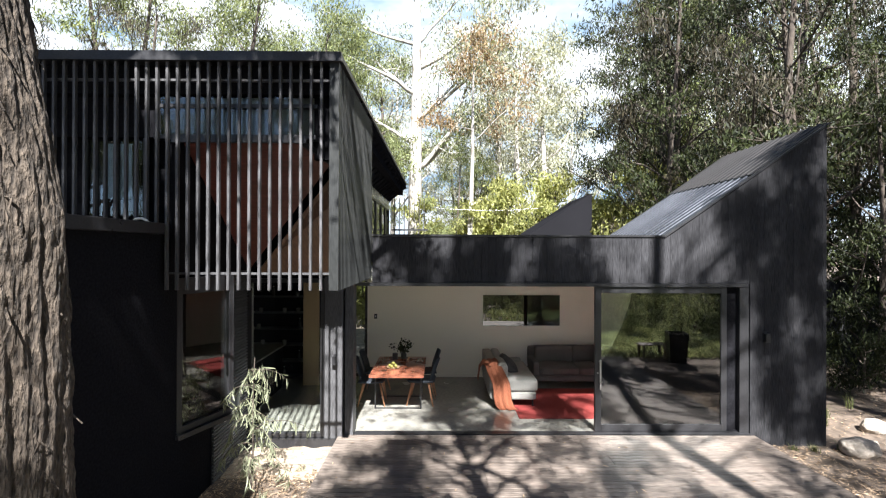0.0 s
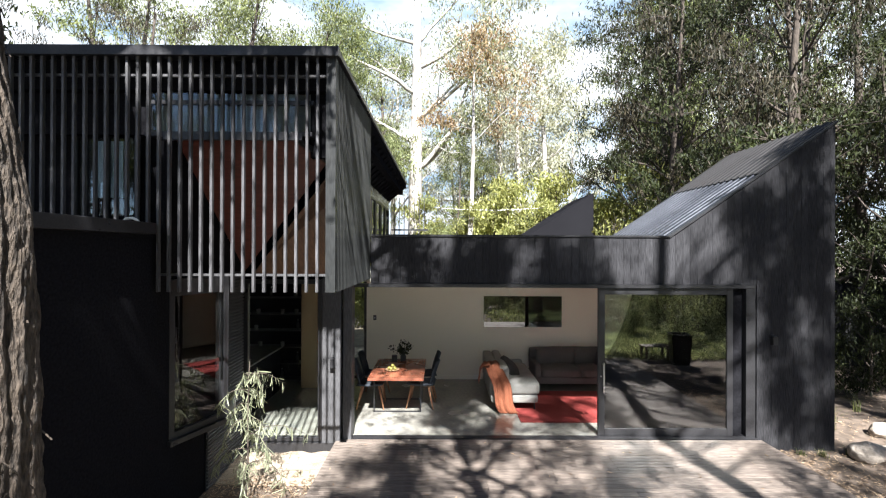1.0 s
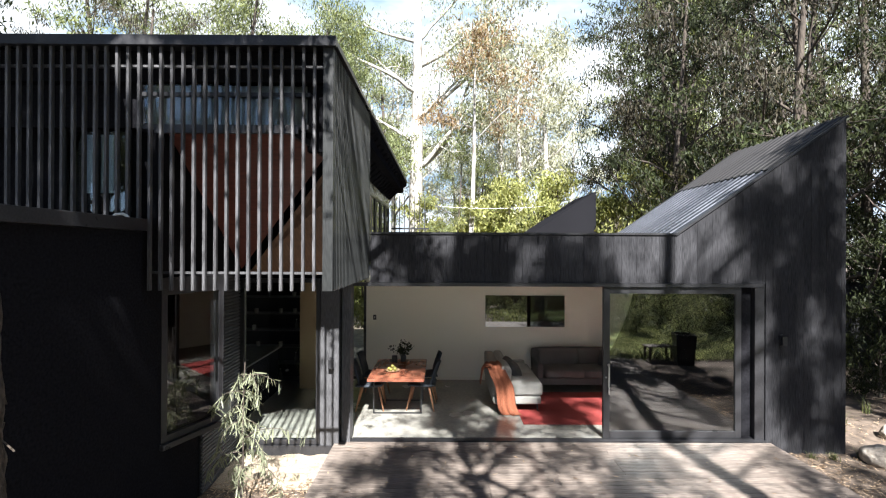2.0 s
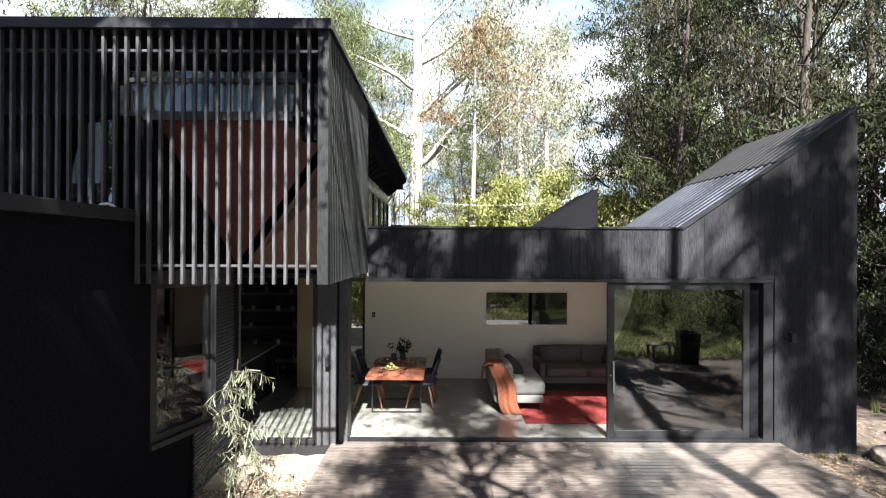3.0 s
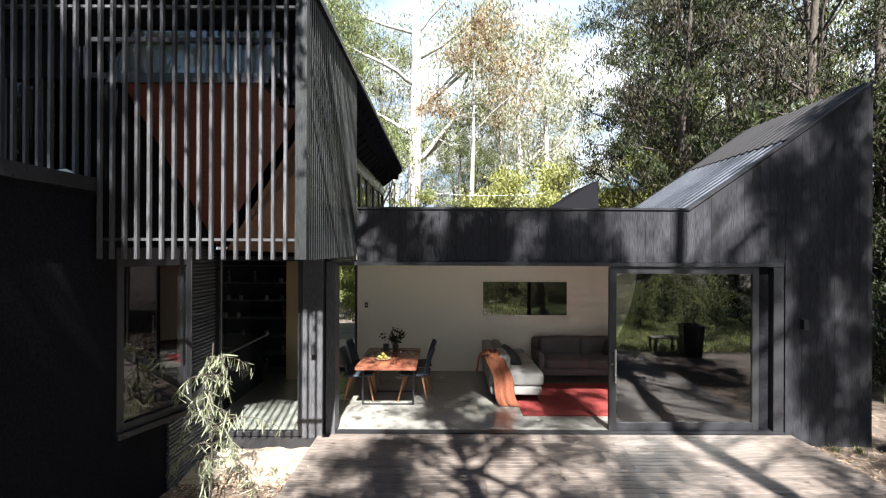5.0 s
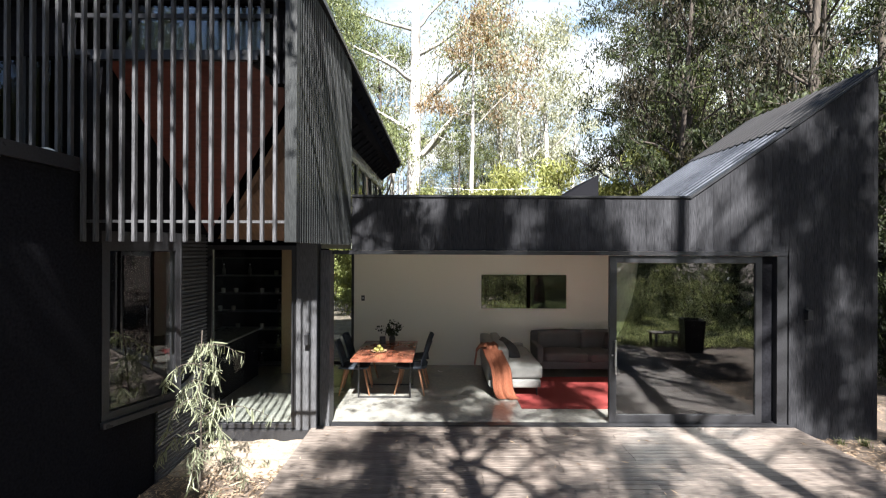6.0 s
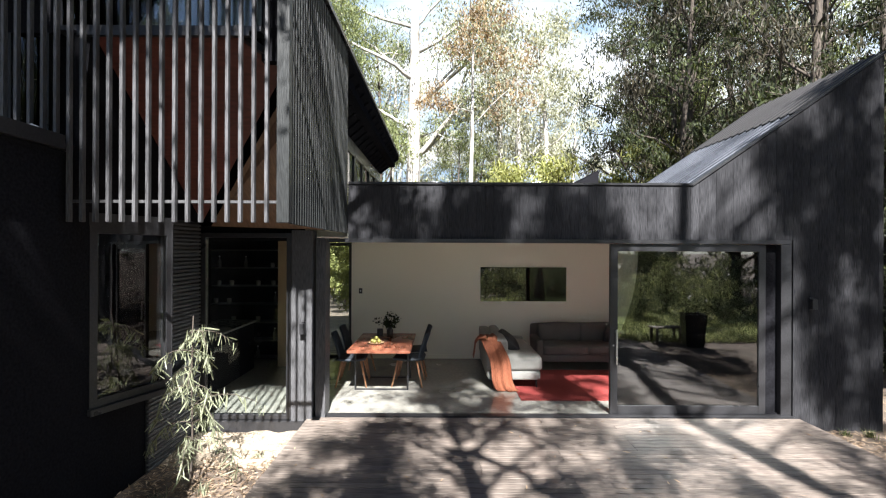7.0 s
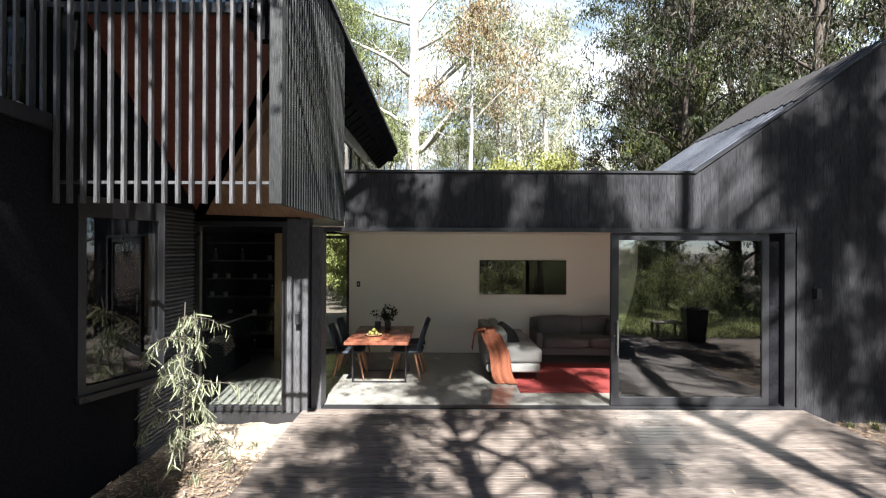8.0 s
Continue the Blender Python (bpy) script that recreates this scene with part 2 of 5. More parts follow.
def raw(name, verts, faces, mat, parent=None, smooth=True):
    me = bpy.data.meshes.new(name)
    me.from_pydata(verts, [], faces)
    me.materials.append(mat)
    if smooth:
        me.polygons.foreach_set("use_smooth", [True] * len(me.polygons))
    me.update()
    ob = new(name, me)
    ob.parent = parent
    return ob


def leaves(name, centres, length, width, mat, parent, rng, droop=0.75):
    """Many small pointed leaves at the given centres, hanging more or less down."""
    c = np.asarray(centres)
    n = len(c)
    d = rng.normal(size=(n, 3))
    d[:, 2] -= droop * 2.2
    d /= np.linalg.norm(d, axis=1, keepdims=True)
    s = np.cross(d, rng.normal(size=(n, 3)))
    s /= np.linalg.norm(s, axis=1, keepdims=True)
    ln = (length * rng.uniform(0.6, 1.3, n))[:, None]
    wd = (width * rng.uniform(0.7, 1.3, n))[:, None]
    v = np.stack([c - d * ln / 2, c + s * wd / 2 - d * ln * 0.08, c + d * ln / 2, c - s * wd / 2 - d * ln * 0.08], axis=1).reshape(-1, 3)
    me = bpy.data.meshes.new(name)
    me.vertices.add(4 * n)
    me.vertices.foreach_set("co", v.ravel())
    me.loops.add(4 * n)
    me.loops.foreach_set("vertex_index", np.arange(4 * n, dtype=np.int32))
    me.polygons.add(n)
    me.polygons.foreach_set("loop_start", np.arange(0, 4 * n, 4, dtype=np.int32))
    me.polygons.foreach_set("loop_total", np.full(n, 4, dtype=np.int32))
    me.update()
    me.validate()
    me.materials.append(mat)
    ob = new(name, me)
    ob.parent = parent
    return ob


# ---- large structure ----
GROUND = -0.22
FACADE = 7.6


def ground_sheet():
    bm = bmesh.new()
    xs = [-300, -80, -30] + [-15 + 0.75 * i for i in range(41)] + [30, 80, 300]
    ys = [-300, -80, -30] + [-12 + 0.75 * i for i in range(45)] + [40, 80, 300]
    grid = []
    for y in ys:
        row = []
        for x in xs:
            h = noise.noise((x * 0.4, y * 0.4, 0)) * 0.05
            if y > 12:
                h += noise.noise((x * 0.06, y * 0.06, 3)) * 0.5
            if -3.4 < x < 6.8 and 1.5 < y < 16:
                h = min(h, 0.0)
            row.append(bm.verts.new((x, y, GROUND + h)))
        grid.append(row)
    for a, b in zip(grid, grid[1:]):
        for i in range(len(xs) - 1):
            bm.faces.new((a[i], a[i + 1], b[i + 1], b[i]))
    return struct("ground", bm, M_GROUND, "brown forest soil scattered with dry leaves", "ground")


ground_sheet()


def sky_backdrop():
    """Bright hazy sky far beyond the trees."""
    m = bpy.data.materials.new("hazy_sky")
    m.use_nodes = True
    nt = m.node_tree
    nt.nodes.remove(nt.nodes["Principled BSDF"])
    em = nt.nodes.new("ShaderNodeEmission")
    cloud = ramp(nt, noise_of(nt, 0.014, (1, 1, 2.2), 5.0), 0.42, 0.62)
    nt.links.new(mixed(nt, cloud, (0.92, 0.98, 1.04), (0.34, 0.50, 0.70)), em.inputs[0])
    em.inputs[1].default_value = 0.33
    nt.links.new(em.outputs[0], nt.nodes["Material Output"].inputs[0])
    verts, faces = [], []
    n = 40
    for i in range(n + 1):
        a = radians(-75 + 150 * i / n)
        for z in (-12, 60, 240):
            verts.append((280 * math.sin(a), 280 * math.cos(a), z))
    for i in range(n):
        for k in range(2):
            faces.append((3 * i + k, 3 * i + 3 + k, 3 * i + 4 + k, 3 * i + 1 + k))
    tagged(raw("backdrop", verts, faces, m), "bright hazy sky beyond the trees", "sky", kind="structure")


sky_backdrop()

# floor slab, ceiling and inner walls
struct("floor", boxes((-4.8, 6.0, 7.64, 11.2, -0.3, 0.0)), M_CONC, "pale polished concrete floor", "floor")
struct("ceiling", boxes((-1.72, 6.1, 7.72, 11.2, 2.42, 2.55)), M_WHITE, "flat white plaster ceiling", "ceiling")
# Kitchen part of the ceiling: interior shade put into its colour.
struct("ceiling_kitchen", boxes((-4.8, -1.721, 7.52, 11.2, 2.42, 2.55)), M_DARKWALL, "kitchen ceiling coloured near black for the dim interior", "ceiling")
struct("wall_north", boxes((-1.68, 6.1, 10.9, 11.1, 0.0, 2.42)), M_WHITE, "plain white plaster wall", "wall")
struct("wall_east", boxes((6.02, 6.18, 7.75, 11.1, -0.25, 2.42)), M_WHITE, "plain white plaster wall", "wall")
struct("baseboard", boxes((-1.68, 6.0, 10.88, 10.9, 0.0, 0.08)), M_WHITE, "low white baseboard", "baseboard")
struct("wall_kitchen_back", boxes((-4.7, -2.25, 10.9, 11.1, 0.0, 2.42)), M_DARKWALL, "dark kitchen wall", "wall")
struct("wall_kitchen_side", boxes((-4.9, -4.7, 7.6, 11.1, -0.2, 2.42)), M_DARKWALL, "dark kitchen wall", "wall")
struct("roof_flat", boxes((-1.05, 6.1, 7.75, 11.3, 2.6, 3.04)), M_METAL, "flat dark roof behind the parapet", "roof")


VALLEY, PEAK = 3.66, 6.25


def cut_top(x):
    """Height of the facade's top edge: level parapet, then the rising gable."""
    return 3.16 if x < VALLEY else 3.16 + 0.70 * (x - VALLEY)


# the front wall carries vertical boards; the opening runs from x -1.36 to 5.0
bm = bmesh.new()
solid(bm, [(-1.1, 7.63, 2.40), (4.965, 7.63, 2.40), (4.965, 7.63, -0.28), (PEAK, 7.63, -0.28), (PEAK, 7.63, 4.94), (VALLEY, 7.63, 3.14), (-1.1, 7.63, 3.14)], (0, 0.12, 0))
wall_front = struct("wall_front", bm, M_BLACK, "black timber front wall rising to a half gable", "wall")
bm = bmesh.new()
solid(bm, [(PEAK, 7.752, -0.2), (PEAK, 10.5, -0.2), (PEAK, 10.5, 4.93), (PEAK, 7.752, 4.93)], (-0.02, 0, 0))
struct("wall_gable_side", bm, M_BLACK, "black timber side wall under the high eave", "wall")
bm = bmesh.new()
solid(bm, [(VALLEY, 10.38, 2.5), (PEAK - 0.025, 10.38, 2.5), (PEAK - 0.025, 10.38, 4.9), (VALLEY, 10.38, 3.12)], (0, 0.12, 0))
struct("wall_gable_rear", bm, M_BLACK, "black timber rear gable wall", "wall")

# cap flashing along the parapet and the rake
bm = boxes((-1.1, VALLEY - 0.04, 7.585, 7.77, 3.145, 3.175))
struct("trim_parapet_cap", bm, M_METAL, "thin black metal parapet capping", "trim")
bm = bmesh.new()
solid(bm, [(VALLEY - 0.04, 7.585, 3.135), (PEAK + 0.03, 7.585, cut_top(PEAK + 0.03) - 0.01), (PEAK + 0.03, 7.585, cut_top(PEAK + 0.03) + 0.02), (VALLEY - 0.04, 7.585, 3.165)], (0, 0.07, 0))
struct("trim_rake_cap", bm, M_METAL, "thin black metal rake flashing", "trim")


def ribbed_sheet(name, x0, x1, y0, y1, pitch, high, lift, mat, parent=None):
    """Corrugated sheet on the slope: flat pans with low ribs running down it."""
    line, y = [], y0
    while y < y1 - pitch:
        line += [(y, 0.0), (y + pitch * 0.62, 0.0), (y + pitch * 0.70, high), (y + pitch * 0.88, high)]
        y += pitch
    line += [(y, 0.0), (y1, 0.0)]
    n = len(line) - 1
    verts, faces = [], []
    for yy, w in line:
        w += lift
        for x, dz in ((x0, 0), (x1, 0), (x1, -0.006), (x0, -0.006)):
            verts.append((x, yy, cut_top(max(x, VALLEY)) + w + dz))
    for i in range(n):
        a, b = 4 * i, 4 * i + 4
        for k in range(4):
            k2 = (k + 1) % 4
            faces.append((a + k, a + k2, b + k2, b + k))
    faces += [(0, 1, 2, 3), (4 * n + 3, 4 * n + 2, 4 * n + 1, 4 * n)]
    return raw(name, verts, faces, mat, parent, smooth=False)


roof = tagged(new("roof_gable"), "sloping dark corrugated steel roof in two lapped sheets", "roof", kind="structure")
tagged(ribbed_sheet("roof_sheet", 3.60, 5.2, 7.66, 10.5, 0.19, 0.022, 0.0, M_ROOF, roof), "ribbed lower sheet")
tagged(ribbed_sheet("roof_sheet", 5.08, PEAK + 0.04, 7.66, 10.5, 0.19, 0.017, 0.03, M_ROOFMATT, roof), "dull darker upper sheet")

# far half gable of the rear wing
bm = bmesh.new()
solid(bm, [(3.1, 18.0, 2.4), (5.78, 18.0, 2.4), (5.78, 18.0, 5.12), (3.1, 18.0, 3.35)], (0, 3.0, 0))
rear = struct("wall_rear_wing", bm, M_DARKWALL, "black half gable of the rear wing", "wall")
bm = boxes((2.0, 5.7, 18.05, 21.0, -0.3, 2.45))
struct("wall_rear_wing_base", bm, M_BLACK, "black timber base of the rear wing", "wall")

# ---- left wing: low dark wall, nook, upper storey with batten screen ----
SCREEN = 5.16
bm = bmesh.new()
solid(bm, [(-3.05, -2.0, -0.3), (-3.05, 7.5, -0.3), (-3.05, 7.5, 3.08), (-3.05, 6.24, 3.08), (-3.05, 6.24, 0.75), (-3.05, 5.5, 0.75), (-3.05, 5.5, 2.48), (-3.05, 6.238, 2.48), (-3.05, 6.238, 3.08), (-3.05, -2.0, 3.08)], (-0.2, 0, 0))
struct("wall_low_wing", bm, M_DARKWALL, "long black wall of the low wing in deep shade", "wall")
struct("wall_low_wing_south", boxes((-9.0, -3.25, -2.0, -1.8, -0.3, 3.08)), M_DARKWALL, "black end wall of the low wing", "wall")
struct("wall_low_wing_west", boxes((-9.0, -8.8, -1.8, 7.42, -0.3, 3.08)), M_DARKWALL, "black far wall of the low wing", "wall")
struct("wall_low_wing_north", boxes((-9.0, -4.75, 7.42, 7.5, -0.3, 3.08), (-4.75, -3.25, 7.42, 7.5, 2.43, 3.08)), M_DARKWALL, "black inner wall of the low wing", "wall")
struct("roof_low_wing", boxes((-9.0, -3.05, -2.0, 7.5, 3.085, 3.15)), M_METAL, "flat dark roof of the low wing", "roof")
struct("floor_low_wing", boxes((-8.8, -3.25, -1.8, 7.42, -0.2, 0.0)), M_CONC, "pale concrete floor of the low wing", "floor")
struct("trim_low_wing_gutter", boxes((-9.0, -3.0, 5.0, 5.1, 3.155, 3.2), (-3.045, -2.97, -2.0, 5.1, 3.08, 3.2), bevel=0.008), M_METAL, "black metal gutter along the low roof", "trim")
rib_wall = struct("wall_ribbed", boxes((-3.045, -3.03, 6.3, 7.4, -0.22, 2.6)), M_RIBBED, "black ribbed wall panel beside the nook glazing", "wall")
rib_mesh = bpy.data.meshes.new("slat")
bm = boxes((-3.029, -3.008, 6.3, 7.4, 0.0, 0.028), bevel=0.003)
bm.to_mesh(rib_mesh)
bm.free()
rib_mesh.materials.append(M_BATTEN)
for i in range(58):
    o = new("slat", rib_mesh)
    o.location.z = -0.2 + 0.048 * i
    o.parent = rib_wall


def bay_window():
    """Window frame turned a little out of the wall, with a deep sill."""
    w = tagged(new("window_bay"), "black framed window turned out of the dark wall", "window", kind="structure")
    a, b = Vector((-3.045, 5.48, 0)), Vector((-2.74, 6.28, 0))
    u = (b - a).normalized()
    nrm = Vector((u.y, -u.x, 0))
    z0, z1 = 0.77, 2.46

    def slab(name, s0, s1, d0, d1, lo, hi, mat, label=""):
        bm = bmesh.new()
        loop = [a + u * s0 + nrm * d0, a + u * s1 + nrm * d0, a + u * s1 + nrm * d1, a + u * s0 + nrm * d1]
        solid(bm, [(p.x, p.y, lo) for p in loop], (0, 0, hi - lo))
        return part(name, bm, mat, w, label)
    L = (b - a).length
    slab("window_frame", 0, 0.07, -0.1, 0.0, z0, z1, M_METAL)
    slab("window_frame", L - 0.07, L, -0.1, 0.0, z0, z1, M_METAL)
    slab("window_frame", 0.07, L - 0.07, -0.1, 0.0, z1 - 0.07, z1, M_METAL)
    slab("window_frame", 0.07, L - 0.07, -0.1, 0.0, z0, z0 + 0.07, M_METAL)
    slab("window_sill", -0.02, L + 0.03, -0.14, 0.05, z0 - 0.06, z0 - 0.003, M_METAL)
    slab("pane", 0.073, L - 0.073, -0.06, -0.045, z0 + 0.073, z1 - 0.073, M_BAY).visible_shadow = False
    bm = bmesh.new()
    solid(bm, [(-3.1, 6.2, z0), (-2.85, 6.2, z0), (-2.74, 6.27, z0), (-3.1, 6.27, z0)], (0, 0, z1 - z0))
    part("return_panel", bm, M_METAL, w)
    bm = bmesh.new()
    solid(bm, [(-3.1, 5.45, z1), (-3.06, 5.45, z1), (-2.74, 6.28, z1), (-3.1, 6.28, z1)], (0, 0, 0.12))
    part("head", bm, M_METAL, w)


bay_window()


def frame_rect(w, x0, x1, z0, z1, y, t, d, name="window_frame"):
    for dims in ((x0, x0 + t, y, y + d, z0, z1), (x1 - t, x1, y, y + d, z0, z1), (x0 + t, x1 - t, y, y + d, z1 - t, z1), (x0 + t, x1 - t, y, y + d, z0, z0 + t)):
        part(name, boxes(dims, bevel=0.004), M_METAL, w)


def glazed(name, x0, x1, z0, z1, y, label, t=0.06, d=0.09):
    w = tagged(new(name), label, "window", kind="structure")
    frame_rect(w, x0, x1, z0, z1, y, t, d)
    p = part("pane", boxes((x0 + t + 0.002, x1 - t - 0.002, y + d / 2 - 0.006, y + d / 2 + 0.006, z0 + t + 0.002, z1 - t - 0.002)), M_GLASS, w)
    p.visible_shadow = False
    return w


glazed("window_nook", -3.02, -1.82, -0.02, 2.46, 7.42, "tall black framed fixed glazing of the nook")
struct("trim_nook_base", boxes((-3.02, -1.55, 7.38, 7.5, -0.2, -0.03)), M_METAL, "dark base rail under the nook glazing", "trim")
# The post takes the sunlit batten black for its lit stripes.
struct("wall_post_front", boxes((-1.81, -1.53, 7.40, 7.62, -0.2, 2.5), (-1.5, -1.37, 7.46, 7.72, -0.02, 2.4), bevel=0.006), M_BATTEN, "black corner post with recessed joint", "post")
struct("trim_door_head", boxes((-1.36, 4.96, 7.56, 7.7, 2.345, 2.398)), M_METAL, "black sliding door head track", "trim")
struct("trim_door_track", boxes((-1.36, 4.96, 7.5, 7.62, -0.03, 0.006)), M_METAL, "black sliding door floor track", "trim")
struct("trim_door_jamb", boxes((4.82, 4.96, 7.57, 7.7, 0.007, 2.34)), M_METAL, "black door jamb", "trim")
# Added filler; the gap's shade is in its near black colour.
struct("trim_door_gap_shade", boxes((4.66, 4.819, 7.665, 7.73, 0.0, 2.34), (4.64, 4.819, 7.625, 7.664, 0.0, 0.02)), M_DARKWALL, "near black filler painted as the shaded gap beside the sliding door", "trim")
glazed("window_rear", -2.25, -1.685, 0.0, 2.38, 10.95, "narrow glazed rear door onto sunlit garden")


def upper_storey():
    box_ = struct("wall_upper_storey", boxes((-6.6, -1.2, 5.3, 15.0, 4.66, 4.98), (-6.6, -1.66, 7.7, 14.9, 2.62, 4.45)), M_DARKWALL, "dark upper storey wall behind the batten screen", "wall")
    struct("roof_upper", boxes((-6.9, -1.08, 5.1, 15.1, 4.985, 5.045)), M_METAL, "thin flat dark roof over the upper storey", "roof")
    struct("trim_upper_fascia", boxes((-6.9, -1.075, 5.075, 5.13, 4.955, 5.055)), M_METAL, "black metal fascia above the battens", "trim")
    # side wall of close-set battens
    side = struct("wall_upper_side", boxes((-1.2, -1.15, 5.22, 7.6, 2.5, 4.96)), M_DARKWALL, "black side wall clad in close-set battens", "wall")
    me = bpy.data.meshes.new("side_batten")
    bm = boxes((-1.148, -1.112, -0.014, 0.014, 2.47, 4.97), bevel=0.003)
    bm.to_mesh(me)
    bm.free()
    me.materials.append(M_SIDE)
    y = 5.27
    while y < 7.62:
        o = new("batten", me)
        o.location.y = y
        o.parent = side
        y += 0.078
    # Corner post in the shaded batten black, like the side wall.
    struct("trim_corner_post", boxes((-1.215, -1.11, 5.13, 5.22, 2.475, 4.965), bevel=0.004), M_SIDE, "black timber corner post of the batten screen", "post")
    # front screen
    scr = tagged(new("batten_screen"), "open screen of upright black timber battens", "screen", kind="structure")
    m1, m2 = bpy.data.meshes.new("batten"), bpy.data.meshes.new("batten")
    for me, z in ((m1, 2.475), (m2, 3.12)):
        bm = boxes((-0.0135, 0.0135, SCREEN - 0.028, SCREEN + 0.014, z, 4.965), bevel=0.003)
        bm.to_mesh(me)
        bm.free()
        me.materials.append(M_BATTEN)
    x = -1.305
    while x > -6.8:
        o = new("batten", m1 if x > -3.04 else m2)
        o.location.x = x
        o.parent = scr
        x -= 0.1117
    for z in (2.655, 4.78):
        x0 = -3.03 if z < 3 else -6.85
        part("rail", boxes((x0, -1.2, SCREEN + 0.03, SCREEN + 0.07, z - 0.012, z + 0.012)), M_BATTEN, scr)
    # raked soffit with purlins, pale frieze and windows below
    bm = bmesh.new()
    solid(bm, [(-1.1, 7.62, 4.975), (-1.1, 7.62, 4.9), (-1.64, 7.62, 4.45), (-1.66, 7.62, 4.975)], (0, 7.45, 0))
    soffit = struct("trim_soffit", bm, M_DARKWALL, "black raked soffit along the eave", "soffit")
    for i in range(17):
        yy = 7.75 + i * 0.44
        bm = bmesh.new()
        bar(bm, (-1.13, yy, 4.855), (-1.62, yy, 4.445), 0.05, 0.035)
        part("purlin", bm, M_DARKWALL, soffit)
    struct("trim_frieze", boxes((-1.66, -1.63, 7.65, 14.9, 4.2, 4.44)), M_CONC, "pale grey frieze panel under the eave", "trim")
    for i in range(7):
        y0 = 7.9 + i * 0.98
        w = tagged(new("window_upper"), "black framed window of the upper storey", "window", kind="structure")
        for dims in ((-1.66, -1.6, y0, y0 + 0.06, 3.1, 4.19), (-1.66, -1.6, y0 + 0.86, y0 + 0.92, 3.1, 4.19), (-1.66, -1.6, y0 + 0.06, y0 + 0.86, 4.13, 4.19), (-1.66, -1.6, y0 + 0.06, y0 + 0.86, 3.1, 3.16)):
            part("window_frame", boxes(dims), M_METAL, w)
        part("pane", boxes((-1.64, -1.625, y0 + 0.062, y0 + 0.858, 3.162, 4.128)), M_GLASS, w)
        part("curtain", boxes((-1.657, -1.645, y0 + 0.062, y0 + 0.858, 3.162, 4.128)), M_PALEBLUE, w, "pale curtain behind the glass")


upper_storey()


def folded_lining():
    """Two timber facets folded under the upper storey, with a dark gap between them."""
    P1, P2, P3 = Vector((-2.9, 5.3, 4.15)), Vector((-1.6, 5.3, 4.15)), Vector((-1.31, 5.6, 3.93))
    P4, P5 = Vector((-3.0, 7.42, 2.60)), Vector((-1.2, 7.42, 2.50))
    bm = bmesh.new()
    solid(bm, [P1, P2, P3, P4], (0, 0.02, 0.025))
    struct("trim_lining_upper", bm, M_RED, "red brown plywood facet of the folded lining", "lining")
    bm = bmesh.new()
    off = Vector((0.03, 0.05, -0.1))
    solid(bm, [P3 + off, (-1.21, 5.7, 3.55), P5, P4 + Vector((0.12, 0, -0.05))], (0, 0.04, 0.03))
    struct("trim_lining_lower", bm, M_BROWN, "brown plywood facet of the folded lining", "lining")
    bm = bmesh.new()
    solid(bm, [(-3.05, 5.3, 4.15), P1 + Vector((-0.01, 0, 0)), P4 + Vector((-0.01, 0, 0)), (-3.05, 7.5, 2.6), (-3.05, 5.3, 2.6)], (-0.03, 0.02, 0))
    struct("trim_lining_side", bm, M_DARKWALL, "black side cheek of the folded lining", "lining")
    bm = bmesh.new()
    bar(bm, P2 + Vector((-0.05, -0.03, 0.03)), P3 + Vector((0.08, -0.03, -0.02)), 0.06)
    struct("trim_lining_edge", bm, M_METAL, "black edge strip of the folded lining", "trim")
    struct("wall_upstairs_end", boxes((-1.449, -1.2, 5.40, 5.5, 3.95, 4.658), (-6.6, -3.181, 5.42, 5.48, 4.2, 4.658)), M_DARKWALL, "dark end wall behind the battens", "wall")
    # upstairs glazing above the lining
    w = tagged(new("window_upstairs"), "upstairs strip window behind the battens", "window", kind="structure")
    part("pane", boxes((-3.2, -1.45, 5.345, 5.355, 4.2, 4.66)), M_GLASS, w)
    part("window_frame", boxes((-3.2, -1.4, 5.26, 5.4, 4.152, 4.2)), M_METAL, w)
    # No real sill: black bar added to hide the sunlit edge behind it.
    part("window_sill", boxes((-3.0, -1.5, 5.25, 5.297, 4.11, 4.151)), M_METAL, w)
    part("window_frame", boxes((-3.2, -1.4, 5.33, 5.4, 4.52, 4.56)), M_METAL, w)
    struct("wall_upstairs_pale", boxes((-3.18, -1.45, 5.42, 5.48, 4.2, 4.658)), M_CONC, "pale upstairs wall behind the battens", "wall")
    # Added sheet: its colour stands for sky mirrored in the pane.
    struct("wall_upstairs_sky_glint", boxes((-3.87, -3.55, 5.44, 5.457, 3.5, 4.13)), M_PALEBLUE, "pale blue sheet painted as sky reflected in the upstairs glass", "blind")
    w2 = tagged(new("window_upstairs_side"), "upstairs window with a painted sky reflection behind the battens", "window", kind="structure")
    part("pane", boxes((-4.02, -3.36, 5.40, 5.41, 3.3, 4.15)), M_GLASS, w2)
    for x in (-4.06, -3.72, -3.38):
        part("window_frame", boxes((x, x + 0.04, 5.37, 5.425, 3.25, 4.18)), M_METAL, w2)
    struct("wall_upstairs_left", boxes((-6.6, -3.08, 5.7, 5.8, 3.155, 4.66)), M_DARKWALL, "dark upstairs wall behind the battens", "wall")


folded_lining()


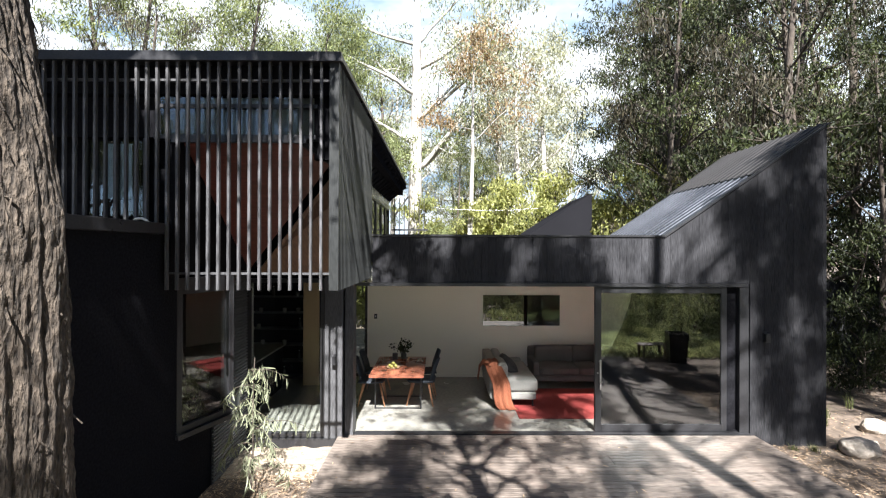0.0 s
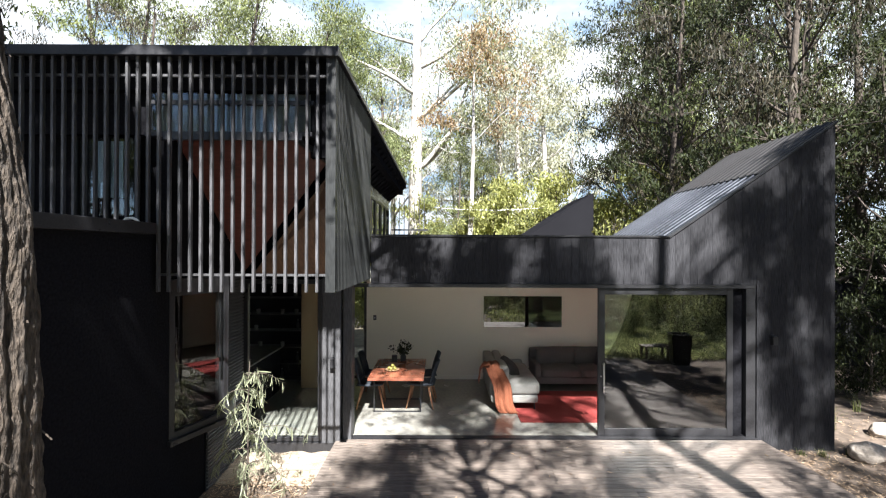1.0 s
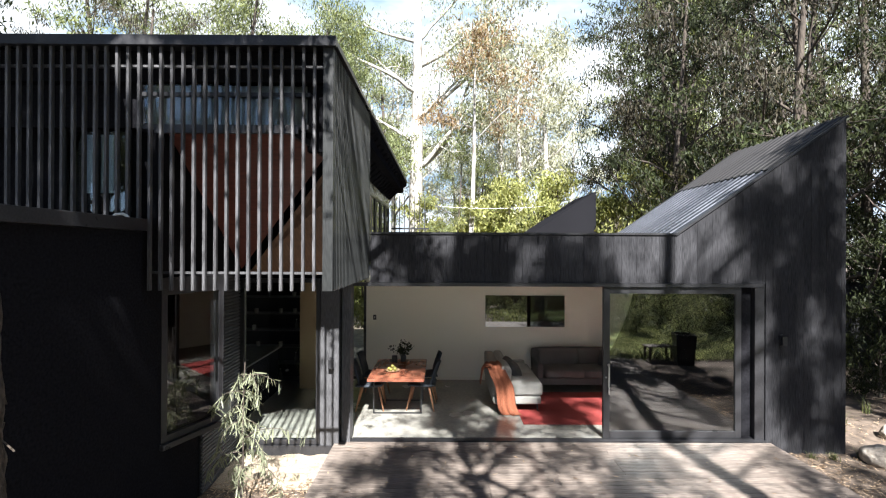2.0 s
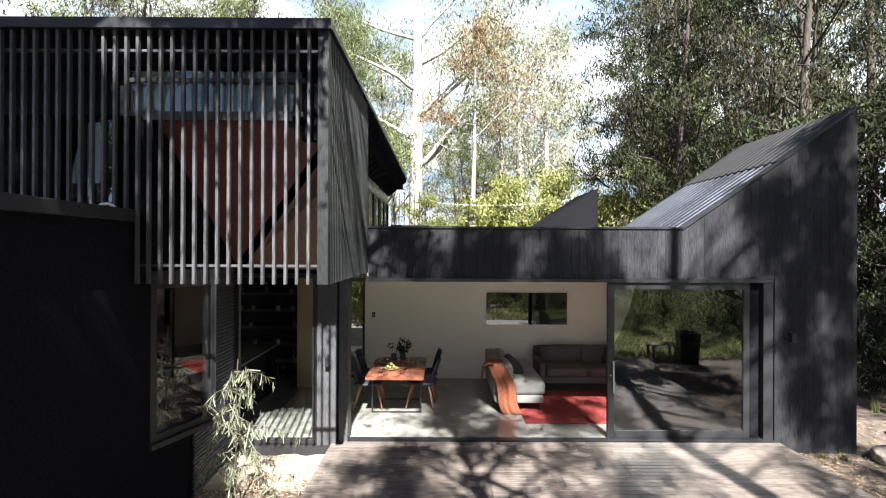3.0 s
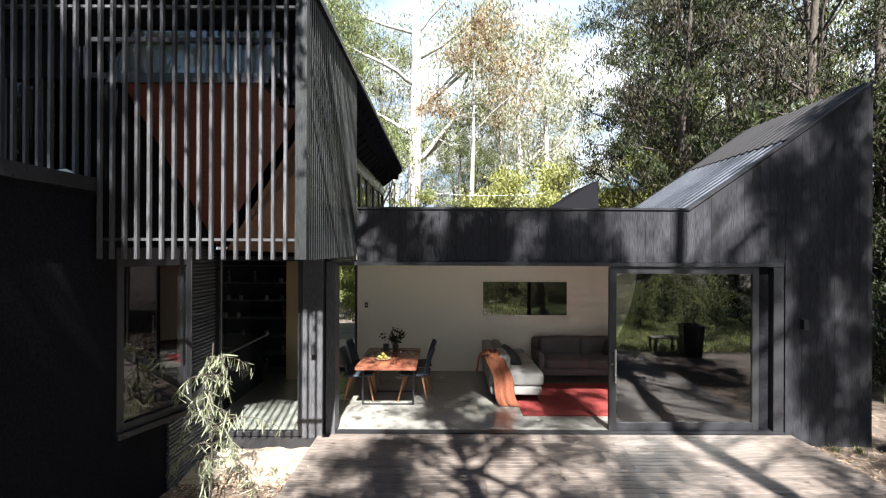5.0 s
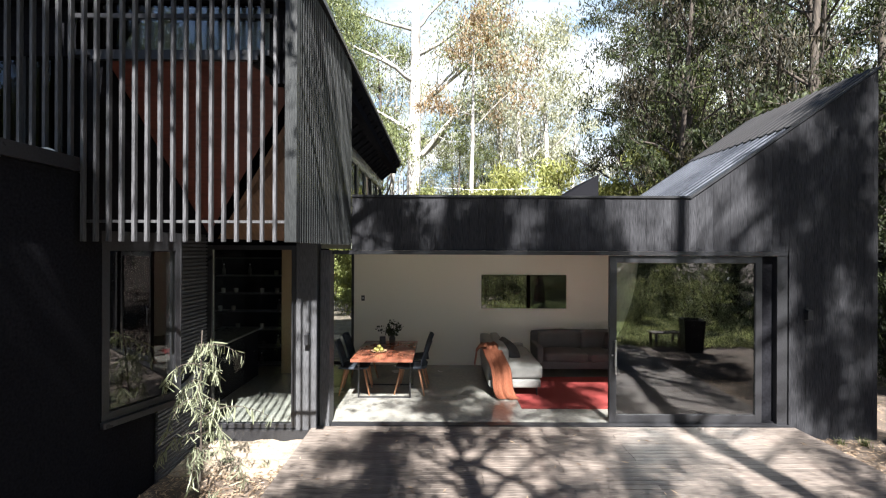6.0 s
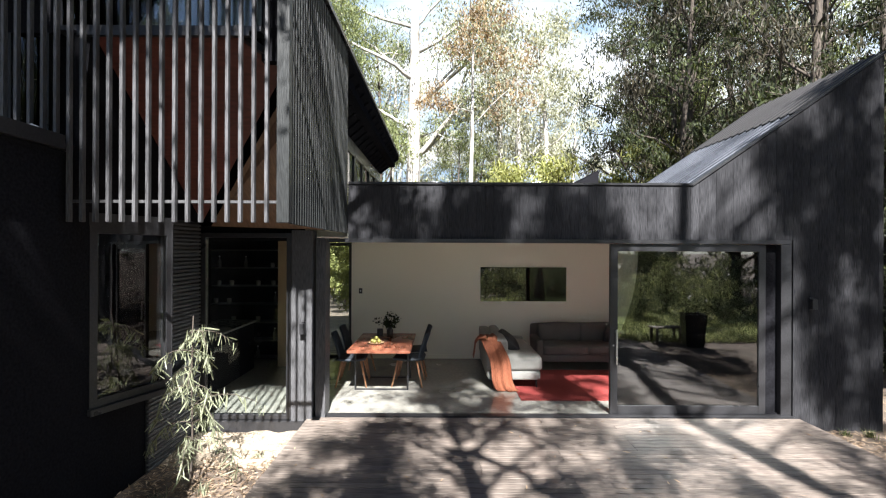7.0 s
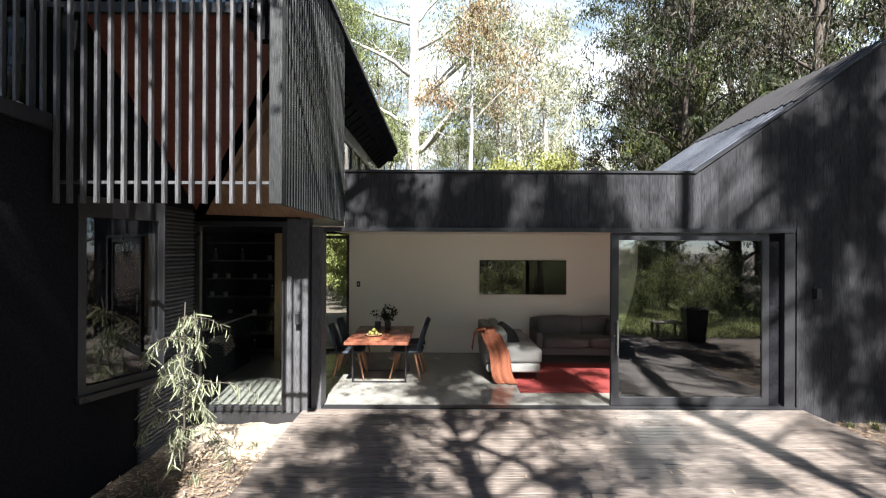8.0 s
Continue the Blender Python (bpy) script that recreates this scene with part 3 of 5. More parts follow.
def sliding_door():
    d = holder("sliding_door", "large black framed glass sliding door pushed open", "door")
    y = 7.60
    x0, x1 = 2.50, 4.63
    for dims in ((x0, x0 + 0.10, y, y + 0.06, 0.01, 2.34), (x1 - 0.09, x1, y, y + 0.06, 0.01, 2.34), (x0 + 0.10, x1 - 0.09, y, y + 0.06, 2.24, 2.34), (x0 + 0.10, x1 - 0.09, y, y + 0.06, 0.01, 0.12)):
        part("door_frame", boxes(dims, bevel=0.004), M_METAL, d)
    p = part("pane", boxes((x0 + 0.102, x1 - 0.092, y + 0.022, y + 0.036, 0.122, 2.238)), M_TINT, d)
    p.visible_shadow = False
    bm = bmesh.new()
    bar(bm, (x0 + 0.07, y - 0.05, 0.70), (x0 + 0.07, y - 0.05, 1.17), 0.022)
    bar(bm, (x0 + 0.07, y - 0.05, 0.73), (x0 + 0.07, y, 0.73), 0.02)
    bar(bm, (x0 + 0.07, y - 0.05, 1.14), (x0 + 0.07, y, 1.14), 0.02)
    part("door_handle", bm, M_STEEL, d, "brushed steel pull handle")
    part("lock", lathe(bmesh.new(), [(0.012, 0), (0.012, 0.02)], 12, (x0 + 0.04, y - 0.01, 0.94)), M_STEEL, d)


sliding_door()


# ---- trees ----
def limb(rng, start, way, length, r0, r1, n=6, bend=0.25, lift=0.0):
    pts, rad = [Vector(start)], [r0]
    d = Vector(way).normalized()
    for i in range(1, n + 1):
        d = (d + Vector(rng.normal(size=3)) * bend / n * 2 + Vector((0, 0, lift / n))).normalized()
        pts.append(pts[-1] + d * length / n)
        rad.append(r0 + (r1 - r0) * i / n)
    return pts, rad


def tree(name, seed, height, radius, bark, leaf, label, first=0.35, limbs=9, reach=0.32, twigs=5, per=90, size=0.2,
         thin=0.26, lean=(0, 0), clump=0.55, rise=0.9, droop=0.75, sides=8):
    """Tapered trunk, limbs and twigs as one mesh, and a ragged crown of leaves in clumps at the twig ends."""
    rng = np.random.default_rng(seed)
    t = holder(name, label, "tree")
    trunk = limb(rng, (0, 0, -0.3), (lean[0], lean[1], 1), height * 0.86, radius, radius * 0.22, 10, 0.16, 0.25)
    trunk[1][0] *= 1.35
    paths, tips = [trunk], []
    for k in range(limbs):
        f = first + (1 - first) * (k + rng.uniform(0, 0.8)) / limbs
        i = min(int(f * 10), 9)
        q = f * 10 - i
        p = trunk[0][i].lerp(trunk[0][i + 1], min(q, 1))
        a = k * 2.4 + rng.uniform(-0.6, 0.6)
        up = rise * rng.uniform(0.4, 1.2)
        ln = height * reach * (1.15 - 0.6 * (f - first) / (1 - first)) * rng.uniform(0.75, 1.2)
        r = max(0.02, radius * 0.42 * (1.1 - f))
        b = limb(rng, p, (math.cos(a), math.sin(a), up), ln, r, r * 0.3, 6, 0.5, 0.2)
        paths.append(b)
        for j in range(twigs):
            g = rng.uniform(0.35, 1.0)
            ii = min(int(g * 6), 5)
            s = b[0][ii].lerp(b[0][ii + 1], rng.uniform(0, 1))
            w = Vector(rng.normal(size=3))
            w.z = abs(w.z) * 0.6
            tw = limb(rng, s, w, ln * rng.uniform(0.25, 0.5), r * 0.35, r * 0.1, 4, 0.6, 0.0)
            paths.append(tw)
            tips += [(tw[0][-1], f), (tw[0][2], f)]
        tips.append((b[0][-1], f))
    tips.append((trunk[0][-1], 1.0))
    v, f = tubes(paths, sides)
    raw("trunk", v, f, bark, t)
    cs = []
    for p, f in tips:
        n = int(per * rng.uniform(0.5, 1.5) * (1.3 - 0.75 * f))
        s = clump * rng.uniform(0.6, 1.3)
        c = rng.normal(size=(n, 3)) * (s, s, s * 0.7) * 0.6 + np.array(p)
        c[:, 2] -= np.abs(rng.normal(size=n)) * s * 0.3
        cs.append(c)
    leaves("crown", np.concatenate(cs), size, thin * size, leaf, t, rng, droop)
    return t


def copies(ob, spots):
    for x, y, s, a in spots:
        c = copy_thing(ob, pose(x, y, GROUND, 0, 0, a))
        c.scale = (s, s, s)


def put(ob, x, y, a=0, s=1.0):
    ob.matrix_world = pose(x, y, GROUND, 0, 0, a)
    ob.scale = (s, s, s)
    return ob


# tall white gum and its bright neighbours


def white_gum(x, y):
    """Straight pale trunk with long bare limbs and light leaf clusters at their ends."""
    t = holder("white_gum_tree", "tall white gum tree with long bare pale limbs", "tree", pose(x, y, GROUND))
    rng = np.random.default_rng(61)
    trunk = limb(rng, (0, 0, -0.3), (0.0, 0, 1), 26, 0.62, 0.2, 14, 0.03, 0.3)
    paths, tips = [trunk], []
    for z, dx, dy, up, ln, r in ((9.8, 1, -0.2, 0.55, 6.5, 0.2), (10.6, 1, 0.2, 0.85, 9.0, 0.22), (12.0, -1, 0.1, 0.62, 5.5, 0.16), (13.4, 0.9, -0.4, 0.5, 6.0, 0.15), (14.6, 1, 0.2, 0.75, 8.5, 0.18),
                                (15.5, -1, -0.1, 0.5, 7.0, 0.17), (16.6, -0.8, 0.4, 0.9, 7.0, 0.17), (17.5, 1, 0.0, 0.55, 8.5, 0.16), (18.6, -1, 0, 0.45, 8.0, 0.15), (19.5, 0.6, 0.5, 1.1, 6.0, 0.14)):
        k = min(int(z / 26 * 14), 13)
        b = limb(rng, trunk[0][k], (dx, dy, up), ln, r, r * 0.25, 8, 0.5, 0.35)
        paths.append(b)
        for j in range(7):
            s = b[0][min(8, 3 + j)]
            w = Vector((dx * 0.6, rng.normal() * 0.6, 0.2)) + Vector(rng.normal(size=3)) * 0.6
            tw = limb(rng, s, w, rng.uniform(1.2, 2.8), r * 0.3, r * 0.08, 5, 0.5, 0.2)
            paths.append(tw)
            tips += [tw[0][-1], tw[0][3]]
    v, f = tubes(paths, 9)
    raw("trunk", v, f, M_PALEBARK, t)
    cs = [rng.normal(size=(75, 3)) * (0.7, 0.7, 0.4) + np.array(p) for p in tips]
    leaves("crown", np.concatenate(cs), 0.3, 0.07, L_GUM, t, rng, 1.0)


white_gum(-1.9, 35)
gum_a = put(tree("gum_tree", 3, 17, 0.2, M_DKBARK, L_GUM, "slender gum tree with grey green drooping leaves", 0.22, 13, 0.25, 6, 70, 0.22, 0.22, clump=0.42), -11.5, 26.5)
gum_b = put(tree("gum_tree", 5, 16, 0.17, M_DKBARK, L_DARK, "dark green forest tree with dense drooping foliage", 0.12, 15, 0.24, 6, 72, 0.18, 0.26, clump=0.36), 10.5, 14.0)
gum_c = put(tree("gum_tree", 9, 18, 0.24, M_PALEBARK, L_PALE, "pale trunked gum tree with an airy crown", 0.3, 9, 0.26, 5, 70, 0.28, 0.26, clump=0.75), 5.2, 31)
lime = put(tree("wattle_tree", 14, 6.5, 0.1, M_DKBARK, L_LIME, "bright yellow green wattle tree", 0.1, 12, 0.34, 5, 52, 0.24, 0.3, clump=0.45), 5.6, 24)
rust = put(tree("gum_tree", 21, 17, 0.2, M_PALEBARK, L_RUST, "gum tree with rusty brown leaf clusters", 0.62, 6, 0.24, 5, 80, 0.26, 0.26, clump=0.6), 1.5, 27)
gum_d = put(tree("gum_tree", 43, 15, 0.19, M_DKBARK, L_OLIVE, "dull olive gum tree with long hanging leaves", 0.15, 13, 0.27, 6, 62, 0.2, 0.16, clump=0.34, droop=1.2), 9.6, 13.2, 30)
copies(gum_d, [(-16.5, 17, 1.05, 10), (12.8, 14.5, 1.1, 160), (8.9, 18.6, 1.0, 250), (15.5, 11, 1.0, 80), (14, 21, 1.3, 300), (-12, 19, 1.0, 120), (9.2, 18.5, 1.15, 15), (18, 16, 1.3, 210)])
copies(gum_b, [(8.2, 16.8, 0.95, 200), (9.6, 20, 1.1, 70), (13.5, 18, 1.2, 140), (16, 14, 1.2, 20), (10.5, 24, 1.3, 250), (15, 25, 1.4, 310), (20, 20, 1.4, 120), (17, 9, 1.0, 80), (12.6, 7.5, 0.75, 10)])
copies(gum_a, [(11.5, 21, 1.1, 190), (-9, 20, 1.0, 30), (-13, 24, 1.1, 75), (-6.5, 29, 1.1, 160), (-10.5, 33, 1.2, 220), (-18, 28, 1.3, 10), (17, 32, 1.5, 300), (23, 28, 1.5, 130)])
copies(gum_c, [(1.5, 46, 0.9, 90), (9, 44, 1.1, 160), (-8, 50, 1.2, 210), (14, 52, 1.2, 280), (-16, 46, 1.2, 20), (5, 60, 1.1, 45), (22, 48, 1.4, 260), (-26, 40, 1.4, 310), (30, 42, 1.5, 70)])
copies(lime, [(3.4, 27, 1.1, 50), (7.6, 23, 1.0, 110), (1.6, 30, 1.1, 200), (-0.6, 33, 1.2, 20), (4.6, 34, 1.3, 260), (7.5, 31, 1.3, 320), (-2.6, 16.5, 0.5, 90), (-1.8, 19, 0.6, 10)])
# trees on the garden side, out of view: they shade the house and show in the glass
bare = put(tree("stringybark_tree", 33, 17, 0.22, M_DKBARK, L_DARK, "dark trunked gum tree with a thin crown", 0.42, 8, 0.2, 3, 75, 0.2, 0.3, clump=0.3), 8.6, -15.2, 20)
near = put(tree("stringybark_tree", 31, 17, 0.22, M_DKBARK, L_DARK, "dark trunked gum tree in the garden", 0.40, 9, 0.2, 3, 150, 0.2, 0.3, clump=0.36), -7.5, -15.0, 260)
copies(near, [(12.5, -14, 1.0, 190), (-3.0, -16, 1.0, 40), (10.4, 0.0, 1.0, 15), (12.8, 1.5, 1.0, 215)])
# Unseen rows behind and beside the camera, added to block sky light.
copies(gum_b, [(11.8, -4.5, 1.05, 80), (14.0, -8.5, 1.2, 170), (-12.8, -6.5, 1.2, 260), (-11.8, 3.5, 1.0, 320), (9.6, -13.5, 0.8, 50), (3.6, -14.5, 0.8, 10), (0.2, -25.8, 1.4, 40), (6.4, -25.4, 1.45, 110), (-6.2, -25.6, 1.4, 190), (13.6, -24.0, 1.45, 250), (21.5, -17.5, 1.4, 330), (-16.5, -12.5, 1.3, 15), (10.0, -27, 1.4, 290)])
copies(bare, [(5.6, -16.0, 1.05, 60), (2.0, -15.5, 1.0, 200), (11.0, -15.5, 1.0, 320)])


def sunward(x, z, away):
    """The point whose shadow falls on the front wall's plane at x, z, so far away from it towards the sun."""
    return Vector((x, FACADE, z)) + SUN_DIR * away


def dapple_tree(seed, x, y, lean, height, radius, label, boughs, clumps, leaf):
    """An unseen garden tree over the deck, there to cast dapple: bare boughs and loose leaf clumps, named by the spot
    on the front that they shade.
    """
    rng = np.random.default_rng(seed)
    t = holder("gum_tree", label, "tree", pose(x, y, GROUND))
    base = Vector((x, y, GROUND))
    n = 14
    pts = [Vector((lean[0] * h + 0.03 * math.sin(h * 0.9), lean[1] * h, h - 0.3)) for h in (height * i / n for i in range(n + 1))]
    trunk = (pts, [radius * (1.35 if i == 0 else 1 - 0.72 * (i / n) ** 1.3) for i in range(n + 1)])
    paths = [trunk]

    def on_trunk(h):
        i = max(0, min(n - 1, int((h + 0.3) / height * n)))
        return pts[i].lerp(pts[i + 1], max(0, min(1, (h + 0.3) / height * n - i)))
    away = (FACADE - y) / -SUN_DIR.y
    for thick, spots in boughs:
        line = [sunward(u, w, away + d) - base for u, w, d in spots]
        k = len(line)
        paths.append((line, [thick * (1 - 0.6 * i / (k - 1)) for i in range(k)]))
    cs = []
    for u, w, r, full in clumps:
        p = sunward(u, w, away + rng.uniform(-1.2, 1.2)) - base
        flat = math.hypot(p.x, p.y)
        s = on_trunk(max(3.0, p.z - 0.6 * flat - 0.5))
        m = s.lerp(p, 0.5) + Vector((rng.normal() * 0.12, rng.normal() * 0.12, 0.1 * flat))
        paths.append(([s, s.lerp(m, 0.6) + Vector((0, 0, 0.05)), m, m.lerp(p, 0.6), p], [0.034, 0.028, 0.02, 0.014, 0.007]))
        for j in range(int(5 + 34 * r * full)):
            q = np.array(p) + rng.normal(size=3) * r * (0.62, 0.9, 0.62)
            c = rng.normal(size=(int((46 + 62 * r) * full), 3)) * 0.135 + q
            cs.append(c)
            paths.append(([p, p.lerp(Vector(q), 0.55) + Vector((0, 0, 0.04)), Vector(q)], [0.007, 0.005, 0.003]))
    v, f = tubes(paths, 7)
    raw("trunk", v, f, M_DKBARK, t)
    leaves("crown", np.concatenate(cs), 0.15, 0.045, leaf, t, rng, 0.6)


# First two trunks follow shadows on the deck; leaf clumps are added shading.
dapple_tree(81, 1.42, -2.0, (0.016, 0.0), 16.5, 0.17, "forked gum tree leaning over the timber deck",
            [(0.085, [(0.12, -1.35, 0), (0.35, -1.40, 0.2), (0.52, -1.60, 0.5), (0.78, -1.95, 1.0), (0.93, -2.65, 1.8)]),
             (0.05, [(0.12, -1.5, 0), (0.45, -1.25, 0), (0.64, -0.9, 0.1), (0.70, -0.5, 0.2), (0.80, -0.05, 0.3), (0.85, 0.8, 0.4)]),
             (0.028, [(0.85, -2.2, 1.2), (1.05, -2.05, 1.0), (1.46, -2.0, 0.8), (1.55, -1.65, 0.6), (1.48, -1.2, 0.5), (1.7, -0.8, 0.4)]),
             (0.05, [(0.1, -0.9, 0), (-0.15, -0.55, 0.1), (-0.5, -0.4, 0.2), (-0.75, -0.75, 0.4), (-0.85, -1.4, 0.6), (-1.0, -2.3, 0.8)])],
            [(-1.03, -2.5, 0.45, 1.0), (-1.5, -2.4, 0.3, 0.8), (-0.65, -2.5, 0.3, 0.9), (-0.8, -1.5, 0.22, 0.9), (-0.52, -0.48, 0.2, 0.8), (-0.1, -0.6, 0.18, 0.8),
             (-1.31, -1.14, 0.15, 0.6), (-0.35, -1.5, 0.35, 0.3), (0.45, -0.12, 0.2, 0.7), (-0.82, -0.95, 0.2, 0.8), (0.0, -2.5, 0.25, 0.4),
             (1.0, -0.6, 0.4, 0.4), (1.6, -0.7, 0.4, 0.45), (2.1, -0.6, 0.3, 0.4), (1.3, -1.5, 0.35, 0.35), (2.2, -1.4, 0.28, 0.8), (2.6, -1.2, 0.22, 0.6),
             (1.85, -2.3, 0.2, 0.7), (1.2, -2.4, 0.25, 0.6),
             (0.4, 0.5, 0.5, 0.9), (1.2, 0.6, 0.5, 0.8), (0.3, 1.3, 0.4, 0.5), (0.5, 2.0, 0.35, 0.6), (2.1, 0.95, 0.35, 0.5), (2.2, 1.75, 0.25, 0.7),
             (-0.6, 2.8, 0.4, 0.9), (0.2, 2.7, 0.5, 1.0), (1.0, 2.8, 0.5, 1.0), (1.8, 2.8, 0.45, 1.0), (2.3, 2.55, 0.3, 0.9), (0.6, 2.1, 0.5, 0.9), (1.7, 2.25, 0.3, 0.6), (1.95, 0.75, 0.25, 0.6), (2.35, 0.6, 0.25, 0.5), (2.45, 1.7, 0.3, 0.7), (2.1, 1.35, 0.13, 0.9), (2.5, 1.15, 0.13, 0.9)], L_GUM)
dapple_tree(83, 4.85, -2.0, (0.0, 0.0), 16.5, 0.235, "straight gum tree with a high loose crown beside the deck",
            [(0.035, [(3.5, 1.0, 0), (3.85, 1.6, 0.2), (4.0, 2.4, 0.3), (4.02, 3.0, 0.4), (3.85, 3.4, 0.5), (3.7, 3.7, 0.5)]),
             (0.022, [(4.02, 3.0, 0.4), (4.2, 3.3, 0.5), (4.35, 3.75, 0.6)]),
             (0.05, [(3.5, 0.2, 0), (4.3, 0.9, 0.5), (5.2, 1.5, 0.9), (5.45, 2.2, 1.0), (5.5, 3.3, 1.2)]),
             (0.03, [(3.5, 1.2, 0), (2.9, 1.9, 0.4), (2.7, 2.5, 0.5), (2.66, 3.3, 0.6)])],
            [(4.75, 3.65, 0.2, 0.8), (5.0, 3.2, 0.28, 1.0), (5.4, 3.65, 0.35, 1.0), (5.85, 4.2, 0.4, 1.1), (6.05, 3.4, 0.35, 1.0), (5.75, 2.95, 0.15, 0.9),
             (5.38, 2.5, 0.15, 1.0), (5.38, 2.0, 0.13, 1.0), (5.36, 1.5, 0.14, 1.0), (5.5, 1.0, 0.2, 1.0), (6.05, 2.2, 0.25, 1.0), (6.05, 1.3, 0.22, 1.0),
             (5.6, 0.42, 0.16, 0.9), (5.3, 0.7, 0.12, 0.7), (6.15, 0.1, 0.2, 0.9),
             (5.9, -1.0, 0.4, 0.6), (6.4, -0.5, 0.5, 0.7), (5.5, -2.0, 0.35, 0.5), (4.3, 1.9, 0.3, 0.5), (3.0, 1.8, 0.35, 0.5), (4.6, 2.2, 0.2, 0.7),
             (3.2, -3.9, 0.5, 1.0), (4.2, -3.8, 0.5, 1.0), (5.2, -3.9, 0.5, 1.0), (5.9, -3.7, 0.4, 0.8), (3.6, -4.9, 0.55, 1.0), (4.9, -4.9, 0.55, 1.0), (6.0, -4.9, 0.5, 0.9), (3.2, -6.1, 0.55, 0.9), (4.4, -6.0, 0.55, 1.0), (5.6, -6.1, 0.55, 0.9), (4.4, -1.9, 0.25, 0.6), (2.9, -2.25, 0.25, 0.6), (3.0, -0.6, 0.2, 0.5), (4.7, -0.9, 0.2, 0.5), (5.1, -1.5, 0.25, 0.5)], L_GUM)
# Third tree is invented, to darken the low wing and the screen.
dapple_tree(87, -4.2, -3.4, (0.01, 0.01), 15.0, 0.2, "unseen dark trunked gum tree added to shade the low wing and screen",
            [(0.05, [(-5.75, 0.2, 0), (-5.0, 0.9, 0.3), (-4.2, 1.3, 0.6), (-3.4, 1.5, 0.9)])],
            [(-3.7, 1.45, 0.35, 0.6), (-3.75, 0.8, 0.25, 0.5), (-4.5, 1.3, 0.4, 0.7), (-5.2, 1.7, 0.5, 0.8), (-4.4, 0.6, 0.3, 0.6), (-5.4, 0.8, 0.5, 0.8), (-6.2, 1.3, 0.5, 0.9), (-3.35, 0.1, 0.25, 0.8), (-3.25, 0.75, 0.25, 0.7), (-3.9, 1.0, 0.3, 0.9), (-4.9, 0.7, 0.35, 0.9), (-5.8, 1.9, 0.5, 0.9), (-4.3, 1.9, 0.35, 0.8), (-3.5, -1.3, 0.4, 1.0), (-3.5, -2.2, 0.4, 1.0), (-3.55, -3.1, 0.4, 1.0), (-3.65, -4.0, 0.45, 1.0), (-2.9, -2.5, 0.25, 0.8), (-2.9, 1.7, 0.25, 0.5), (-2.3, 1.8, 0.3, 0.6), (-1.8, 2.1, 0.25, 0.5), (-2.6, 2.2, 0.3, 0.6), (-2.5, -4.6, 0.22, 0.7)], L_DARK)
# More trees out of view, added to hold back sky light.
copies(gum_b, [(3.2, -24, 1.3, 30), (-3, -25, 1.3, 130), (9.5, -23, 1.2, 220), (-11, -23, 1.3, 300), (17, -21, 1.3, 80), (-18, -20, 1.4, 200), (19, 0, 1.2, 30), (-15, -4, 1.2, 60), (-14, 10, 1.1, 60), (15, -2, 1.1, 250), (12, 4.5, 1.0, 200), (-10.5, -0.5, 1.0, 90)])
copies(lime, [(7.7, 17.6, 0.9, 230), (8.6, 18.4, 1.0, 20), (7.9, 19.4, 1.15, 140), (-4.1, 22, 0.7, 60), (-3.5, 20.2, 0.5, 10), (-5.2, 25, 0.9, 140), (6.9, 20.5, 0.8, 33), (8.4, 22.4, 0.95, 70), (5.0, 21.5, 0.6, 200), (6.4, 26, 1.3, 300), (4.0, 28.5, 1.3, 120)])
copies(gum_a, [(0.6, 29, 0.6, 100), (1.9, 31.5, 0.62, 30), (-15.5, 22, 1.2, 200), (-7.6, 24.5, 1.05, 80), (-4.6, 36, 1.35, 150), (2.0, 41, 0.95, 60), (-5.2, 30, 1.25, 205)])
copies(gum_c, [(4.4, 34, 1.4, 15), (-4.6, 44, 1.3, 300), (8.2, 36, 1.3, 80)])
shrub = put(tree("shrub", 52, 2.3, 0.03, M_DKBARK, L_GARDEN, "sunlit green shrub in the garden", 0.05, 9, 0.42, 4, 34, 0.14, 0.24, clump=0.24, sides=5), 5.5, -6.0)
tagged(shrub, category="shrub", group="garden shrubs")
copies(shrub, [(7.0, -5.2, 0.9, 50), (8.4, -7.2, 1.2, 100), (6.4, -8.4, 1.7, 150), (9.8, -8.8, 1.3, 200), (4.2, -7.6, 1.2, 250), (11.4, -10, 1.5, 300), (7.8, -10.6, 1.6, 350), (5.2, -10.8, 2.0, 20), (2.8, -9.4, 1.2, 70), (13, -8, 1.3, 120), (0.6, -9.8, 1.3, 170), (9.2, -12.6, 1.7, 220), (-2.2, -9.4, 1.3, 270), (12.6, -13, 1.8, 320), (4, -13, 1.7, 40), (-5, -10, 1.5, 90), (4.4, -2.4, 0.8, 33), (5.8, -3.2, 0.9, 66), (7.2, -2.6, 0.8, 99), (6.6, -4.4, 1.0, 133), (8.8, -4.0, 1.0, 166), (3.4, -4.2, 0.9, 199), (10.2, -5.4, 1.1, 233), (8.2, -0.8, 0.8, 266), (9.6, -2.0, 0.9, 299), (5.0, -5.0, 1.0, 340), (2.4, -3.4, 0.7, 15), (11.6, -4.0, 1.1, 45)])

